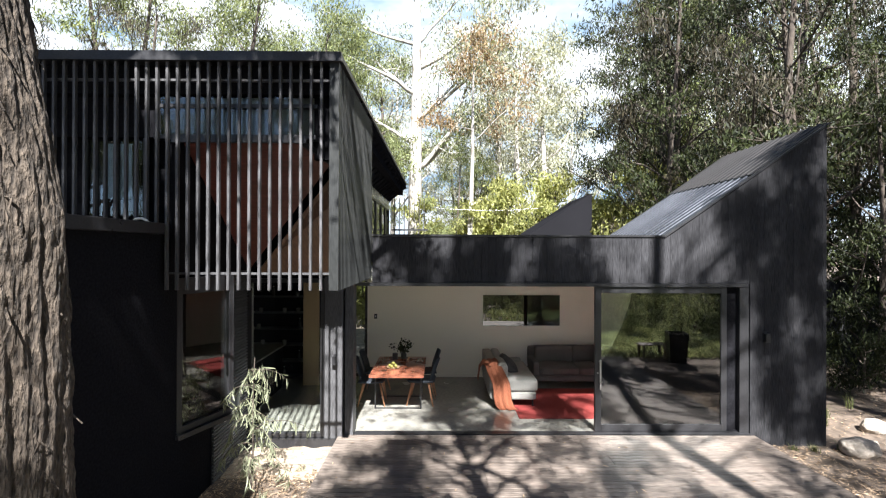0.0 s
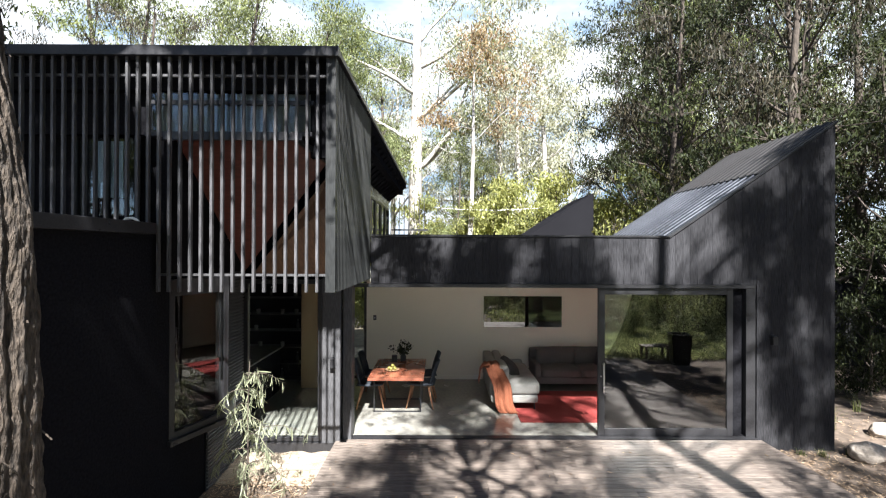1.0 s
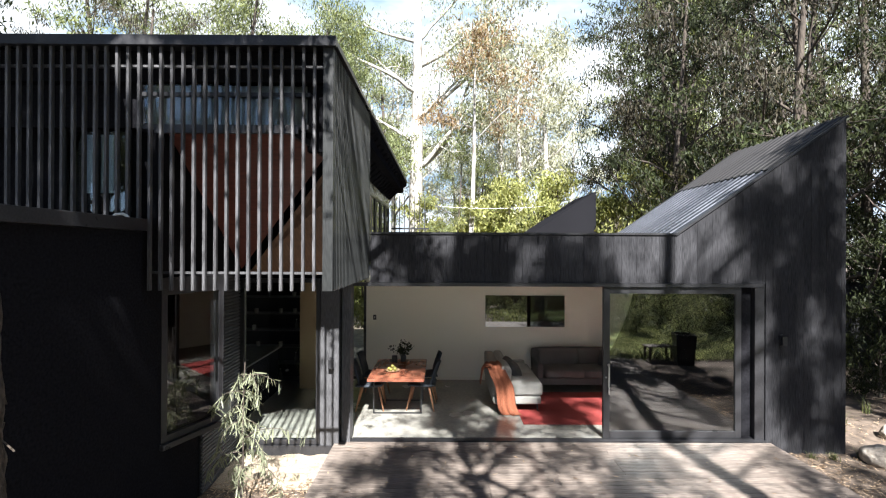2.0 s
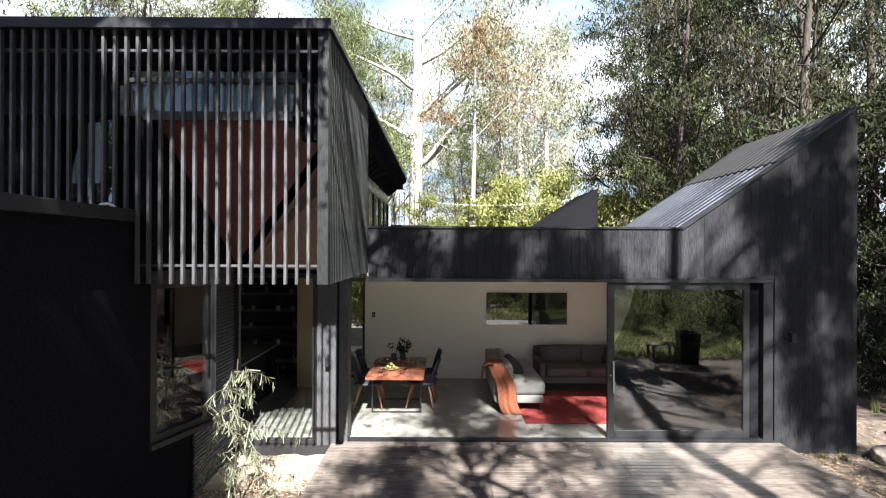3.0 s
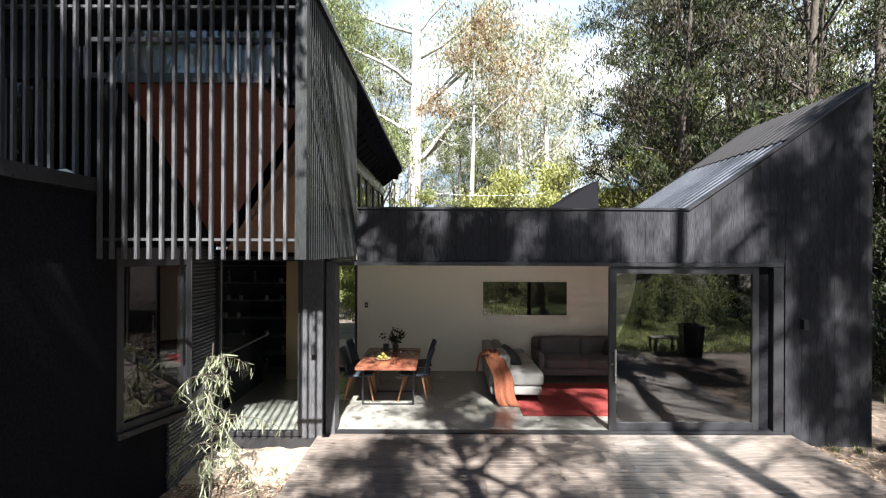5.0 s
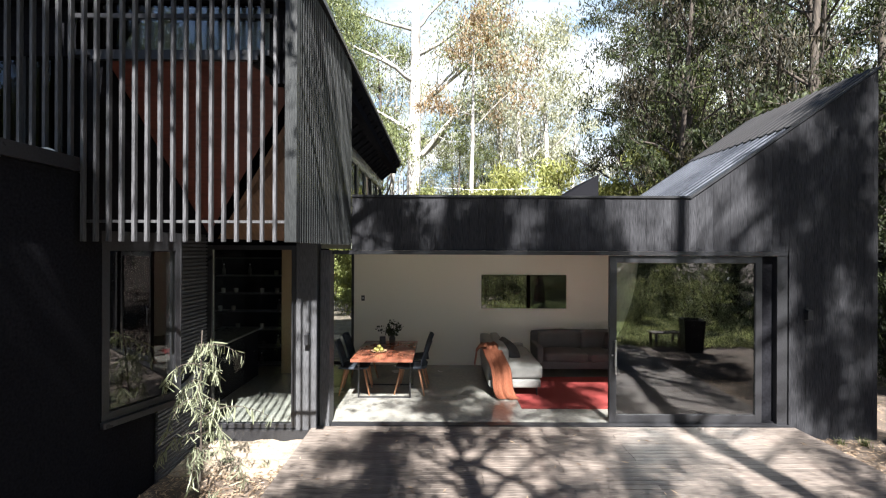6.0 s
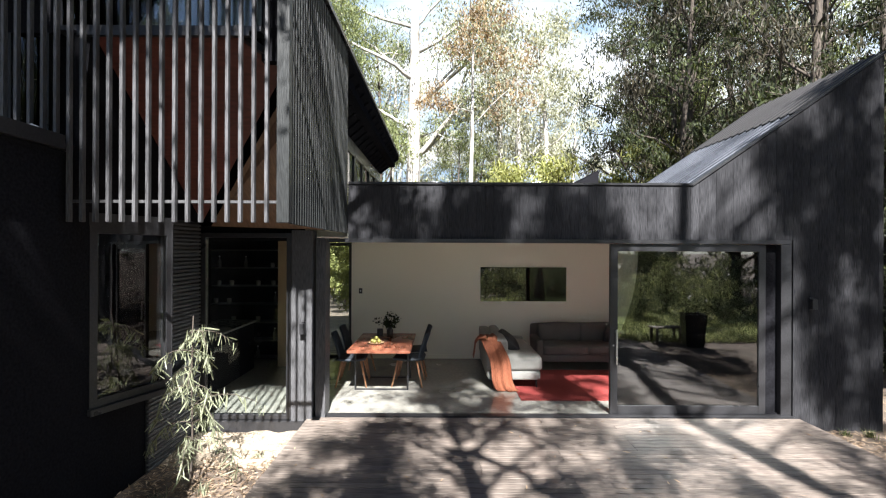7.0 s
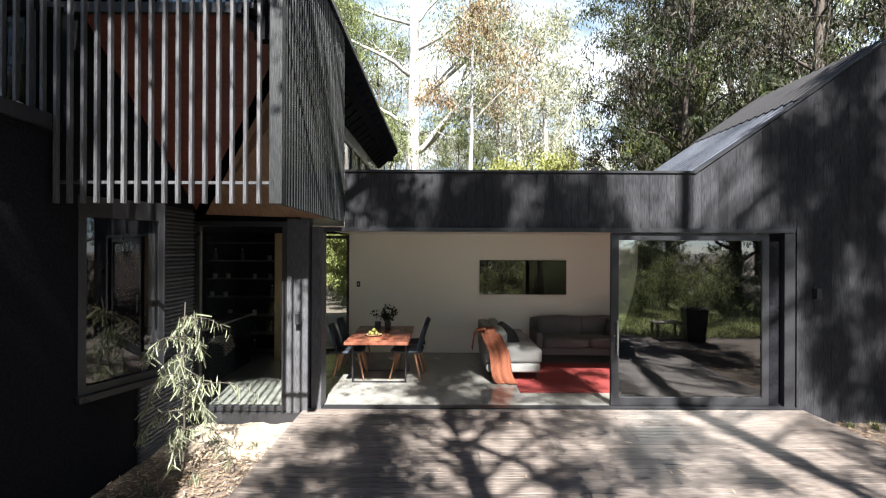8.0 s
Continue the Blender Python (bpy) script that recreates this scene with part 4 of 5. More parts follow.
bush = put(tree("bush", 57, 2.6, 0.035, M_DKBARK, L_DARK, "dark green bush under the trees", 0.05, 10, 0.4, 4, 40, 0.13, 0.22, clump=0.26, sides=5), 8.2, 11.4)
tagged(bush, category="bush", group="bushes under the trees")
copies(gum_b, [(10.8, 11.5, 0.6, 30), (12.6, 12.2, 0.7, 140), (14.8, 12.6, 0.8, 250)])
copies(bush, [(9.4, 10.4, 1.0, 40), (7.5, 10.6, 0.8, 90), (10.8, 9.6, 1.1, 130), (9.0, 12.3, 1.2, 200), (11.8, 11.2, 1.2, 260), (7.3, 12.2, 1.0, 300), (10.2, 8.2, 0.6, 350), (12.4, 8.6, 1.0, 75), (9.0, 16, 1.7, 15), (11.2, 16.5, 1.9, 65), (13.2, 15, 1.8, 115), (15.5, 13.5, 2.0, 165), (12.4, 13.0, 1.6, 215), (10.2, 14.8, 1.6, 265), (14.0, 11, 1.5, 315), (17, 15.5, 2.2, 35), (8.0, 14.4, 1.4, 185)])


def near_trunk():
    """Rough old trunk in the garden, leaning away at the top."""
    t = holder("old_gum_tree", "thick rough barked gum trunk in part sunlight", "tree", pose(-1.86, 1.86, 0))
    zs = [GROUND - 0.1 + 1.6 * i / 20 for i in range(20)] + [1.28 + 3.3 * i / 230 for i in range(230)] + [4.58 + 4.4 * i / 40 for i in range(41)]
    rows, n = len(zs) - 1, 200
    verts, faces = [], []
    for i, z in enumerate(zs):
        lean = -0.28 * max(0.0, (z - 3.0)) ** 1.25 * 0.55
        r0 = 0.34 + 0.16 * math.exp(-(z - GROUND) / 0.9) - 0.018 * z
        for k in range(n):
            a = 2 * math.pi * k / n + 0.12 * z
            c, s = math.cos(a), math.sin(a)
            ridge = 1 - abs(noise.noise((c * 7 + 0.4 * noise.noise((c, s, z * 1.5)), s * 7, z * 0.9)))
            fine_r = 1 - abs(noise.noise((c * 17, s * 17, z * 2.6)))
            rr = r0 + 0.045 * noise.noise((c * 1.6, s * 1.6, z * 0.8)) + 0.030 * (ridge - 0.7) + 0.016 * (fine_r - 0.7) + 0.011 * noise.noise((c * 24, s * 24, z * 7)) + 0.006 * noise.noise((c * 55, s * 55, z * 20))
            verts.append((lean + rr * c, rr * s, z))
    for i in range(rows):
        for k in range(n):
            k2 = (k + 1) % n
            faces.append((i * n + k, i * n + k2, (i + 1) * n + k2, (i + 1) * n + k))
    raw("trunk", verts, faces, M_BARK, t)
    rng = np.random.default_rng(5)
    for i in range(70):
        strips = bmesh.new()
        a, z = rng.uniform(-1.9, 1.2), rng.uniform(1.2, 4.4)
        lean = -0.28 * max(0.0, (z - 3.0)) ** 1.25 * 0.55
        r = 0.33 - 0.018 * z
        p = Vector((lean + r * math.cos(a), r * math.sin(a), z))
        out = Vector((math.cos(a), math.sin(a), 0))
        q = p + out * rng.uniform(0.01, 0.05) + Vector((0, 0, rng.uniform(-0.1, 0.08)))
        bar(strips, p, q, 0.010, 0.003)
        bar(strips, q, q + out * 0.012 + Vector((rng.normal() * 0.015, rng.normal() * 0.015, -0.05)), 0.007, 0.002)
        part("bark_strip", strips, M_BARK, t)
    paths, tips = [], []
    for k in range(7):
        b = limb(rng, (-1.9 - 0.1 * k, 0, 8.2 + 0.1 * k), (math.cos(k * 0.9), math.sin(k * 0.9), 0.9), 4.5, 0.14, 0.04, 6, 0.5, 0.2)
        paths.append(b)
        for j in range(5):
            tw = limb(rng, b[0][2 + j % 5], rng.normal(size=3), 1.6, 0.035, 0.01, 4, 0.6)
            paths.append(tw)
            tips += [tw[0][-1], tw[0][2]]
    long_limb = limb(rng, (-0.9, 0, 7.2), (1, 0.03, 0.72), 5.6, 0.13, 0.03, 9, 0.25, 0.1)
    paths.append(long_limb)
    for j in range(16):
        tw = limb(rng, long_limb[0][2 + j % 8], Vector(rng.normal(size=3)) + Vector((0.3, 0, 0.3)), 1.3, 0.03, 0.01, 4, 0.6)
        paths.append(tw)
        tips += [tw[0][-1], tw[0][2]]
    v, f = tubes(paths, 7)
    raw("limb", v, f, M_BARK, t)
    cs = [rng.normal(size=(70, 3)) * 0.4 + np.array(p) for p in tips]
    leaves("crown", np.concatenate(cs), 0.18, 0.05, L_GUM, t, rng)


near_trunk()


# ---- dining ----
def dining_table(x, y):
    t = holder("dining_table", "red timber slab dining table on thin black metal frames", "table", pose(x, y, 0))
    part("tabletop", boxes((-0.485, 0.485, -0.75, 0.75, 0.665, 0.71), bevel=0.008), M_TABLE, t)
    for s in (-1, 1):
        bm = bmesh.new()
        yy = s * 0.36
        bar(bm, (-0.42, yy, 0.0), (-0.42, yy, 0.664), 0.022)
        bar(bm, (0.42, yy, 0.0), (0.42, yy, 0.664), 0.022)
        bar(bm, (-0.409, yy, 0.011), (0.409, yy, 0.011), 0.022)
        bar(bm, (-0.409, yy, 0.652), (0.409, yy, 0.652), 0.022)
        part("leg_frame", bm, M_METAL, t, "thin black metal leg frame")


dining_table(-0.77, 9.06)


def shell(bm, rows, thick):
    """A curved sheet with thickness from rows of points."""
    n = len(rows[0])
    top = [[bm.verts.new(p) for p in r] for r in rows]
    low = [[bm.verts.new((p[0], p[1], p[2])) for p in r] for r in rows]
    for r in low:
        for v in r:
            v.co += Vector((-thick * 0.7, 0, -thick))
    for g, flip in ((top, False), (low, True)):
        for a, b in zip(g, g[1:]):
            for i in range(n - 1):
                q = (a[i], a[i + 1], b[i + 1], b[i])
                bm.faces.new(q[::-1] if flip else q)
    m = len(rows)
    for i in range(n - 1):
        bm.faces.new((top[0][i], low[0][i], low[0][i + 1], top[0][i + 1]))
        bm.faces.new((top[-1][i + 1], low[-1][i + 1], low[-1][i], top[-1][i]))
    for j in range(m - 1):
        bm.faces.new((top[j + 1][0], low[j + 1][0], low[j][0], top[j][0]))
        bm.faces.new((top[j][-1], low[j][-1], low[j + 1][-1], top[j + 1][-1]))
    return bm


def dining_chair():
    """Faces +x: felt shell seat and back on a splayed oak frame."""
    c = holder("dining_chair", "dark blue upholstered dining chair with splayed oak legs", "chair", group="chairs round the dining table")
    seat = [[(0.24 - 0.48 * i / 6, -0.23 + 0.46 * j / 6, 0.46 - 0.015 * math.sin(math.pi * i / 6) + 0.02 * ((j - 3) / 3) ** 2) for j in range(7)] for i in range(7)]
    part("seat", shell(bmesh.new(), seat, 0.035), M_NAVY, c, smooth=True)
    back = [[(-0.225 - 0.12 * (i / 7) ** 1.3 + 0.05 * ((j - 3) / 3) ** 2, (-0.2 + 0.4 * j / 6) * (1 - 0.22 * (i / 7) ** 2), 0.475 + 0.40 * i / 7) for j in range(7)] for i in range(8)]
    part("backrest", shell(bmesh.new(), back, 0.025), M_NAVY, c, smooth=True)
    bm = bmesh.new()
    bar(bm, (-0.16, -0.17, 0.405), (-0.16, 0.17, 0.405), 0.035)
    bar(bm, (0.16, -0.17, 0.405), (0.16, 0.17, 0.405), 0.035)
    bar(bm, (-0.16, 0, 0.41), (0.16, 0, 0.41), 0.03)
    part("seat_frame", bm, M_OAK, c, "pale oak frame under the seat")
    for sx in (-1, 1):
        for sy in (-1, 1):
            bm = bmesh.new()
            paths = [([Vector((sx * 0.25, sy * 0.23, 0)), Vector((sx * 0.155, sy * 0.165, 0.42))], [0.012, 0.021])]
            v, f = tubes(paths, 8)
            tagged(raw("leg", v, f, M_OAK, c), "tapered pale oak leg")
    return c


chair = dining_chair()
chair.matrix_world = pose(-1.29, 9.02, 0, 0, 0, 3)
copy_thing(chair, pose(-1.30, 9.66, 0, 0, 0, -4))
copy_thing(chair, pose(-0.36, 9.06, 0, 0, 0, 176))
copy_thing(chair, pose(-0.34, 9.70, 0, 0, 0, 184))
stool = copy_thing(chair, pose(-3.62, 6.7, 0, 0, 0, 200))
tagged(stool, "dining chair with oak legs seen through the bay window", "chair", "chair in the low wing")


def fleece(x, y):
    bm = bmesh.new()
    rows = [[(0.23 - 0.5 * i / 8 - (0.1 * (i - 8) / 8 if i > 8 else 0), -0.26 + 0.52 * j / 8, (0.49 if i < 8 else 0.49 + 0.06 * (i - 8)) + 0.03 * noise.noise((i * 0.9, j * 0.9, 2)) - (0.16 if j in (0, 8) else 0)) for j in range(9)] for i in range(15)]
    shell(bm, rows, 0.03)
    f = tagged(obj("fleece_throw", bm, M_WHITE, smooth=True), "white fleece draped over the chair by the window", "throw")
    f.matrix_world = pose(x, y, 0.0, 0, 0, 200)


fleece(-3.62, 6.7)


def vase(x, y):
    v = holder("flower_vase", "dark stoneware vase with a bunch of dark leaves", "vase", pose(x, y, 0.71))
    part("vase_body", lathe(bmesh.new(), [(0.035, 0.0), (0.055, 0.01), (0.058, 0.09), (0.04, 0.13), (0.045, 0.15)], 20), M_POT, v, smooth=True)
    rng = np.random.default_rng(8)
    paths, cs = [], []
    for k in range(9):
        b = limb(rng, (0, 0, 0.12), (rng.normal() * 0.35, rng.normal() * 0.35, 1), rng.uniform(0.1, 0.25), 0.004, 0.002, 4, 0.4)
        paths.append(b)
        cs.append(rng.normal(size=(16, 3)) * 0.035 + np.array(b[0][-1]))
        cs.append(rng.normal(size=(8, 3)) * 0.03 + np.array(b[0][2]))
    a, f = tubes(paths, 5)
    raw("stem", a, f, M_DKBARK, v)
    tagged(leaves("foliage", np.concatenate(cs), 0.065, 0.035, L_DARK, v, rng, 0.0), "dark green leaf bunch")


vase(-0.74, 9.60)
can = holder("canister", "dark ribbed canister on the dining table", "canister", pose(-0.91, 9.56, 0.71))
canb = part("can_body", lathe(bmesh.new(), [(0.052, 0.0), (0.055, 0.005), (0.055, 0.1), (0.052, 0.108)], 20), M_POT, can, smooth=True)
part("lid", lathe(bmesh.new(), [(0.054, 0.1085), (0.054, 0.125), (0.02, 0.128)], 20), M_METAL, canb, "black lid")


def fruit_plate(x, y):
    b = holder("fruit_plate", "shallow tan plate on the dining table", "plate", pose(x, y, 0.711))
    part("plate_body", lathe(bmesh.new(), [(0.06, 0.0), (0.10, 0.008), (0.135, 0.024), (0.13, 0.026), (0.09, 0.013), (0.01, 0.011)], 24), M_BOWL, b, smooth=True)
    rng = np.random.default_rng(3)
    for i, (dx, dy, dz) in enumerate([(-0.06, 0, 0), (0.03, 0.05, 0), (0.05, -0.04, 0), (-0.02, -0.06, 0), (0.0, 0.0, 0.055)]):
        bm = bmesh.new()
        bmesh.ops.create_uvsphere(bm, u_segments=14, v_segments=9, radius=0.031)
        for v in bm.verts:
            v.co.x *= 1.15 + 0.25 * max(0, abs(v.co.x) / 0.037 - 0.7)
        o = obj("lemon", bm, M_LEMON, smooth=True)
        tagged(o, "yellow green lemon on the plate", "fruit", "fruit on the plate")
        o.matrix_world = pose(x + dx, y + dy, 0.711 + 0.042 + dz * 0.85, rng.uniform(0, 40), rng.uniform(0, 40), rng.uniform(0, 180))


fruit_plate(-0.88, 8.86)


# ---- lounge ----
def cushion_mesh(bm, x0, x1, y0, y1, z0, z1, puff=0.03, n=8):
    """A soft block with bulging faces and rounded edges."""
    box(bm, x0, x1, y0, y1, z0, z1)
    bmesh.ops.subdivide_edges(bm, edges=bm.edges[:], cuts=n, use_grid_fill=True)
    cx, cy, cz = (x0 + x1) / 2, (y0 + y1) / 2, (z0 + z1) / 2
    hx, hy, hz = (x1 - x0) / 2, (y1 - y0) / 2, (z1 - z0) / 2
    r = min(hx, hy, hz) * 0.55
    for v in bm.verts:
        p = Vector((v.co.x - cx, v.co.y - cy, v.co.z - cz))
        core = Vector((max(-hx + r, min(hx - r, p.x)), max(-hy + r, min(hy - r, p.y)), max(-hz + r, min(hz - r, p.z))))
        d = p - core
        if d.length > r:
            p = core + d.normalized() * r
        u, w, t = p.x / hx, p.y / hy, p.z / hz
        p.z += puff * t * (1 - u * u) * (1 - w * w)
        p.x += puff * 0.4 * u * (1 - w * w) * (1 - t * t)
        v.co = Vector((cx, cy, cz)) + p + Vector((1, 1, 1)) * 0.004 * noise.noise((v.co.x * 6, v.co.y * 6, v.co.z * 6))
    return bm


def sofa(name, label, fabric, width, depth, m, group="", seats=2, open_end=False):
    """Faces -y; width along x; on slim metal legs."""
    s = holder(name, label, "sofa", m, group)
    part("base", cushion_mesh(bmesh.new(), -width / 2, width / 2, -depth / 2 + 0.03, depth / 2, 0.14, 0.30, 0.0), fabric, s, smooth=True)
    part("backrest", cushion_mesh(bmesh.new(), -width / 2 + 0.02, width / 2 - 0.02, depth / 2 - 0.18, depth / 2 + 0.02, 0.28, 0.76, 0.02), fabric, s, smooth=True)
    for sx in (-1, 1):
        a = sx * width / 2
        if open_end and sx < 0:
            continue
        part("armrest", cushion_mesh(bmesh.new(), min(a, a - sx * 0.13), max(a, a - sx * 0.13), -depth / 2 + 0.05, depth / 2 - 0.1, 0.26, 0.56, 0.0), fabric, s, smooth=True)
    lead = 0.0 if open_end else 0.135
    w = (width - 0.135 - lead) / seats
    rise = 0.07 if open_end else 0.0
    for i in range(seats):
        x0 = -width / 2 + lead + i * w
        part("seat_cushion", cushion_mesh(bmesh.new(), x0 + 0.004, x0 + w - 0.004, -depth / 2, depth / 2 - 0.2, 0.29, 0.45 + rise, 0.03), fabric, s, smooth=True)
        part("back_cushion", cushion_mesh(bmesh.new(), x0 + 0.01, x0 + w - 0.01, depth / 2 - 0.34, depth / 2 - 0.16, 0.44, 0.78, 0.04), fabric, s, smooth=True)
    for sx in (-1, 1):
        for sy in (-1, 1):
            v, f = tubes([([Vector((sx * (width / 2 - 0.08), sy * (depth / 2 - 0.09), 0)), Vector((sx * (width / 2 - 0.09), sy * (depth / 2 - 0.1), 0.16))], [0.011, 0.016])], 8)
            tagged(raw("leg", v, f, M_METAL, s), "slim black metal leg")
    return s


sofa("sofa", "light grey woven sofa standing side on at the rug", M_SOFA, 1.75, 0.9, pose(1.38, 9.62, 0, 0, 0, 90), open_end=True)
sofa("sofa", "charcoal grey two seat sofa against the white wall", M_GREY, 1.95, 0.88, pose(2.95, 10.38, 0))


def rug():
    bm = bmesh.new()
    box(bm, 1.38, 3.9, 8.19, 9.95, 0.001, 0.014)
    bmesh.ops.subdivide_edges(bm, edges=bm.edges[:], cuts=24, use_grid_fill=True)
    for v in bm.verts:
        if v.co.z > 0.01:
            v.co.z += 0.004 * noise.noise((v.co.x * 3, v.co.y * 3, 0))
    tagged(obj("rug", bm, M_RUG), "red wool rug on the concrete floor", "rug")


rug()


def throw():
    """Knitted blanket heaped on the sofa's back corner and hung down its end to the floor."""
    bm = bmesh.new()
    rows = []
    path = [(9.25, 0.82), (9.1, 0.83), (8.95, 0.82), (8.83, 0.80), (8.73, 0.77), (8.69, 0.70), (8.68, 0.60), (8.675, 0.50), (8.67, 0.38), (8.665, 0.26), (8.655, 0.14), (8.64, 0.05), (8.62, 0.02)]
    for i, (y, z) in enumerate(path):
        row = []
        k = max(0, i - 3) / 9
        for j in range(17):
            u = j / 16
            x = 0.98 + 0.27 * k + (0.30 + 0.03 * k) * (u - 0.5) + 0.02 * math.sin(i * 1.1)
            fold = math.sin(u * 19 + i * 0.3) * 0.6 + math.sin(u * 8.3 + 1.0 + i * 0.15) * 0.7
            row.append((x, y - (0.018 * (fold + 1) if i > 4 else 0), z + (0.02 * fold + 0.02 * noise.noise((i * 0.7, j * 0.5, 1)) if i < 5 else 0) - (0.10 * abs(u - 0.5) if i < 4 else 0)))
        rows.append(row)
    shell(bm, rows, 0.012)
    tagged(obj("throw_blanket", bm, M_THROW, smooth=True), "burnt orange knitted throw hanging over the sofa end", "throw")
    bm = bmesh.new()
    rows = []
    for i in range(9):
        row = []
        for j in range(11):
            u = j / 10
            row.append((0.92 - 0.035 * min(i, 4) - 0.008 * i, 8.78 + 0.26 * u + 0.02 * math.sin(i * 0.8), 0.83 - 0.012 * i - (0.045 * (i - 3) if i > 3 else 0) + 0.016 * math.sin(u * 15 + i * 0.4)))
        rows.append(row)
    shell(bm, rows, 0.014)
    tagged(obj("throw_fold", bm, M_THROW, smooth=True), "burnt orange end of the throw folded over the sofa back", "throw")


throw()
bm = cushion_mesh(bmesh.new(), -0.2, 0.2, -0.2, 0.2, -0.06, 0.06, 0.05)
cu = tagged(obj("cushion", bm, M_CUSH, smooth=True), "dark patterned cushion leaning on the sofa back", "cushion")
cu.matrix_world = pose(1.36, 9.35, 0.66, 15, 42, 10)
cu = copy_thing(cu, pose(3.55, 10.3, 0.62, -65, 0, 4))

panel = holder("wall_panel", "long dark glossy glass panel on the white wall", "panel", pose(1.87, 10.875, 1.54))
part("glass_face", boxes((-0.885, 0.885, -0.004, 0.004, -0.35, 0.35)), M_BLKGLASS, panel)
part("backing", boxes((-0.88, 0.88, 0.0045, 0.023, -0.345, 0.345)), M_METAL, panel)
sw = holder("light_switch", "small black light switch plate", "switch", pose(-1.49, 10.89, 1.39))
swp = part("plate", boxes((-0.035, 0.035, -0.002, 0.008, -0.055, 0.055), bevel=0.003), M_METAL, sw)
part("rocker", boxes((-0.012, 0.012, -0.006, -0.0025, -0.02, 0.02)), M_STEEL, swp)
for x in (0.85, 2.55):
    dl = holder("downlight", "small round recessed ceiling downlight", "light", pose(x, 9.0, 2.41), "ceiling downlights")
    part("rim", lathe(bmesh.new(), [(0.045, 0.0), (0.045, 0.009)], 20), M_METAL, dl)

# ---- kitchen ----
def bookshelf():
    b = holder("bookshelf", "tall dark kitchen shelf with bottles and cups", "shelf", pose(-3.65, 10.7, 0))
    for x in (-0.78, 0.76):
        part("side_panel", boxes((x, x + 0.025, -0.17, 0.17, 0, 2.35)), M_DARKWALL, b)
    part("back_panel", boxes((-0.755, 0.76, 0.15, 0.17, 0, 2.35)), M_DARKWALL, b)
    for k in range(7):
        part("shelf", boxes((-0.755, 0.76, -0.17, 0.149, 0.05 + 0.36 * k, 0.072 + 0.36 * k), bevel=0.002), M_POT, b)


bookshelf()
rng1 = np.random.default_rng(12)
bottle_mesh = {}
for k in range(6):
    for i in range(5):
        x = -4.3 + 0.28 * i + rng1.uniform(-0.05, 0.05)
        z = 0.073 + 0.36 * k
        if rng1.uniform() < 0.55:
            continue
        kind = int(rng1.integers(0, 2))
        if kind == 0:
            b = holder("bottle", "small dark glass bottle on the kitchen shelf", "bottle", pose(x, 10.62, z), "bottles on the shelf")
            body = part("bottle_body", lathe(bmesh.new(), [(0.03, 0), (0.034, 0.01), (0.034, 0.12), (0.012, 0.17), (0.012, 0.21)], 12), M_POT, b, smooth=True)
            part("cap", lathe(bmesh.new(), [(0.014, 0.2105), (0.014, 0.23)], 10), M_STEEL, body)
        else:
            b = holder("cup", "pale ceramic cup on the kitchen shelf", "cup", pose(x, 10.6, z), "cups on the shelf")
            part("cup_body", lathe(bmesh.new(), [(0.03, 0), (0.042, 0.01), (0.046, 0.1), (0.042, 0.1), (0.038, 0.02)], 14), M_CONC, b, smooth=True)
tp = holder("timber_panel", "warm brown timber panel beside the shelf", "panel", pose(-2.78, 10.2, 0))
part("board_face", boxes((-0.17, 0.17, -0.02, 0.02, 0, 2.4), bevel=0.003), M_BOWL, tp)
kb = holder("kitchen_bench", "dark kitchen bench under a pale worktop", "bench", pose(-3.65, 9.2, 0))
part("cabinet_body", boxes((-0.33, 0.30, -0.85, 0.85, 0.0, 0.868)), M_DARKWALL, kb)
wt = holder("worktop", "pale stone worktop on the kitchen bench", "worktop", pose(-3.65, 9.2, 0.87))
part("slab", boxes((-0.34, 0.34, -0.88, 0.88, 0.0, 0.03), bevel=0.004), M_CONC, wt)

# ---- outside fittings ----


def wall_lamp(x, y, z):
    w = holder("wall_lamp", "small black box lamp on the timber wall", "lamp", pose(x, y, z), "outside wall lamps")
    part("housing", boxes((-0.035, 0.035, -0.07, 0.0, -0.07, 0.07), bevel=0.004), M_METAL, w)
    part("bracket", boxes((-0.025, 0.025, 0.0005, 0.012, -0.09, 0.09)), M_METAL, w)


wall_lamp(5.25, 7.59, 1.53)
wall_lamp(-1.64, 7.385, 1.2)
br = holder("gutter_bracket", "bright curved metal strap on the gutter", "bracket", pose(-3.14, 4.965, 3.2))
v, f = tubes([([(-0.10, 0, 0.0), (-0.05, -0.01, 0.035), (0.02, -0.02, 0.04), (0.07, -0.03, 0.02), (0.10, -0.03, -0.01)], [0.014] * 5)], 8)
raw("strap", v, f, M_WHITE, br)


def roof_railing():
    r = holder("roof_railing", "slim black railing on the flat roof", "railing", pose(0, 15.3, 0))
    for i in range(7):
        x = -1.5 + 0.16 * i
        part("post", boxes((x - 0.012, x + 0.012, -0.012, 0.012, GROUND, 4.6)), M_METAL, r)
    part("rail", boxes((-1.6, -0.4, 0.013, 0.04, 3.55, 3.6)), M_METAL, r)


roof_railing()


wire = holder("cable", "thin pale cable strung over the flat roof", "cable", pose(0, 15.3, 4.2))
v, f = tubes([([(-0.5 + 4.0 * i / 10, 0.0, 0.12 - 0.10 * math.sin(math.pi * i / 10)) for i in range(11)], [0.005] * 11)], 6)
raw("strand", v, f, M_STEEL, wire)


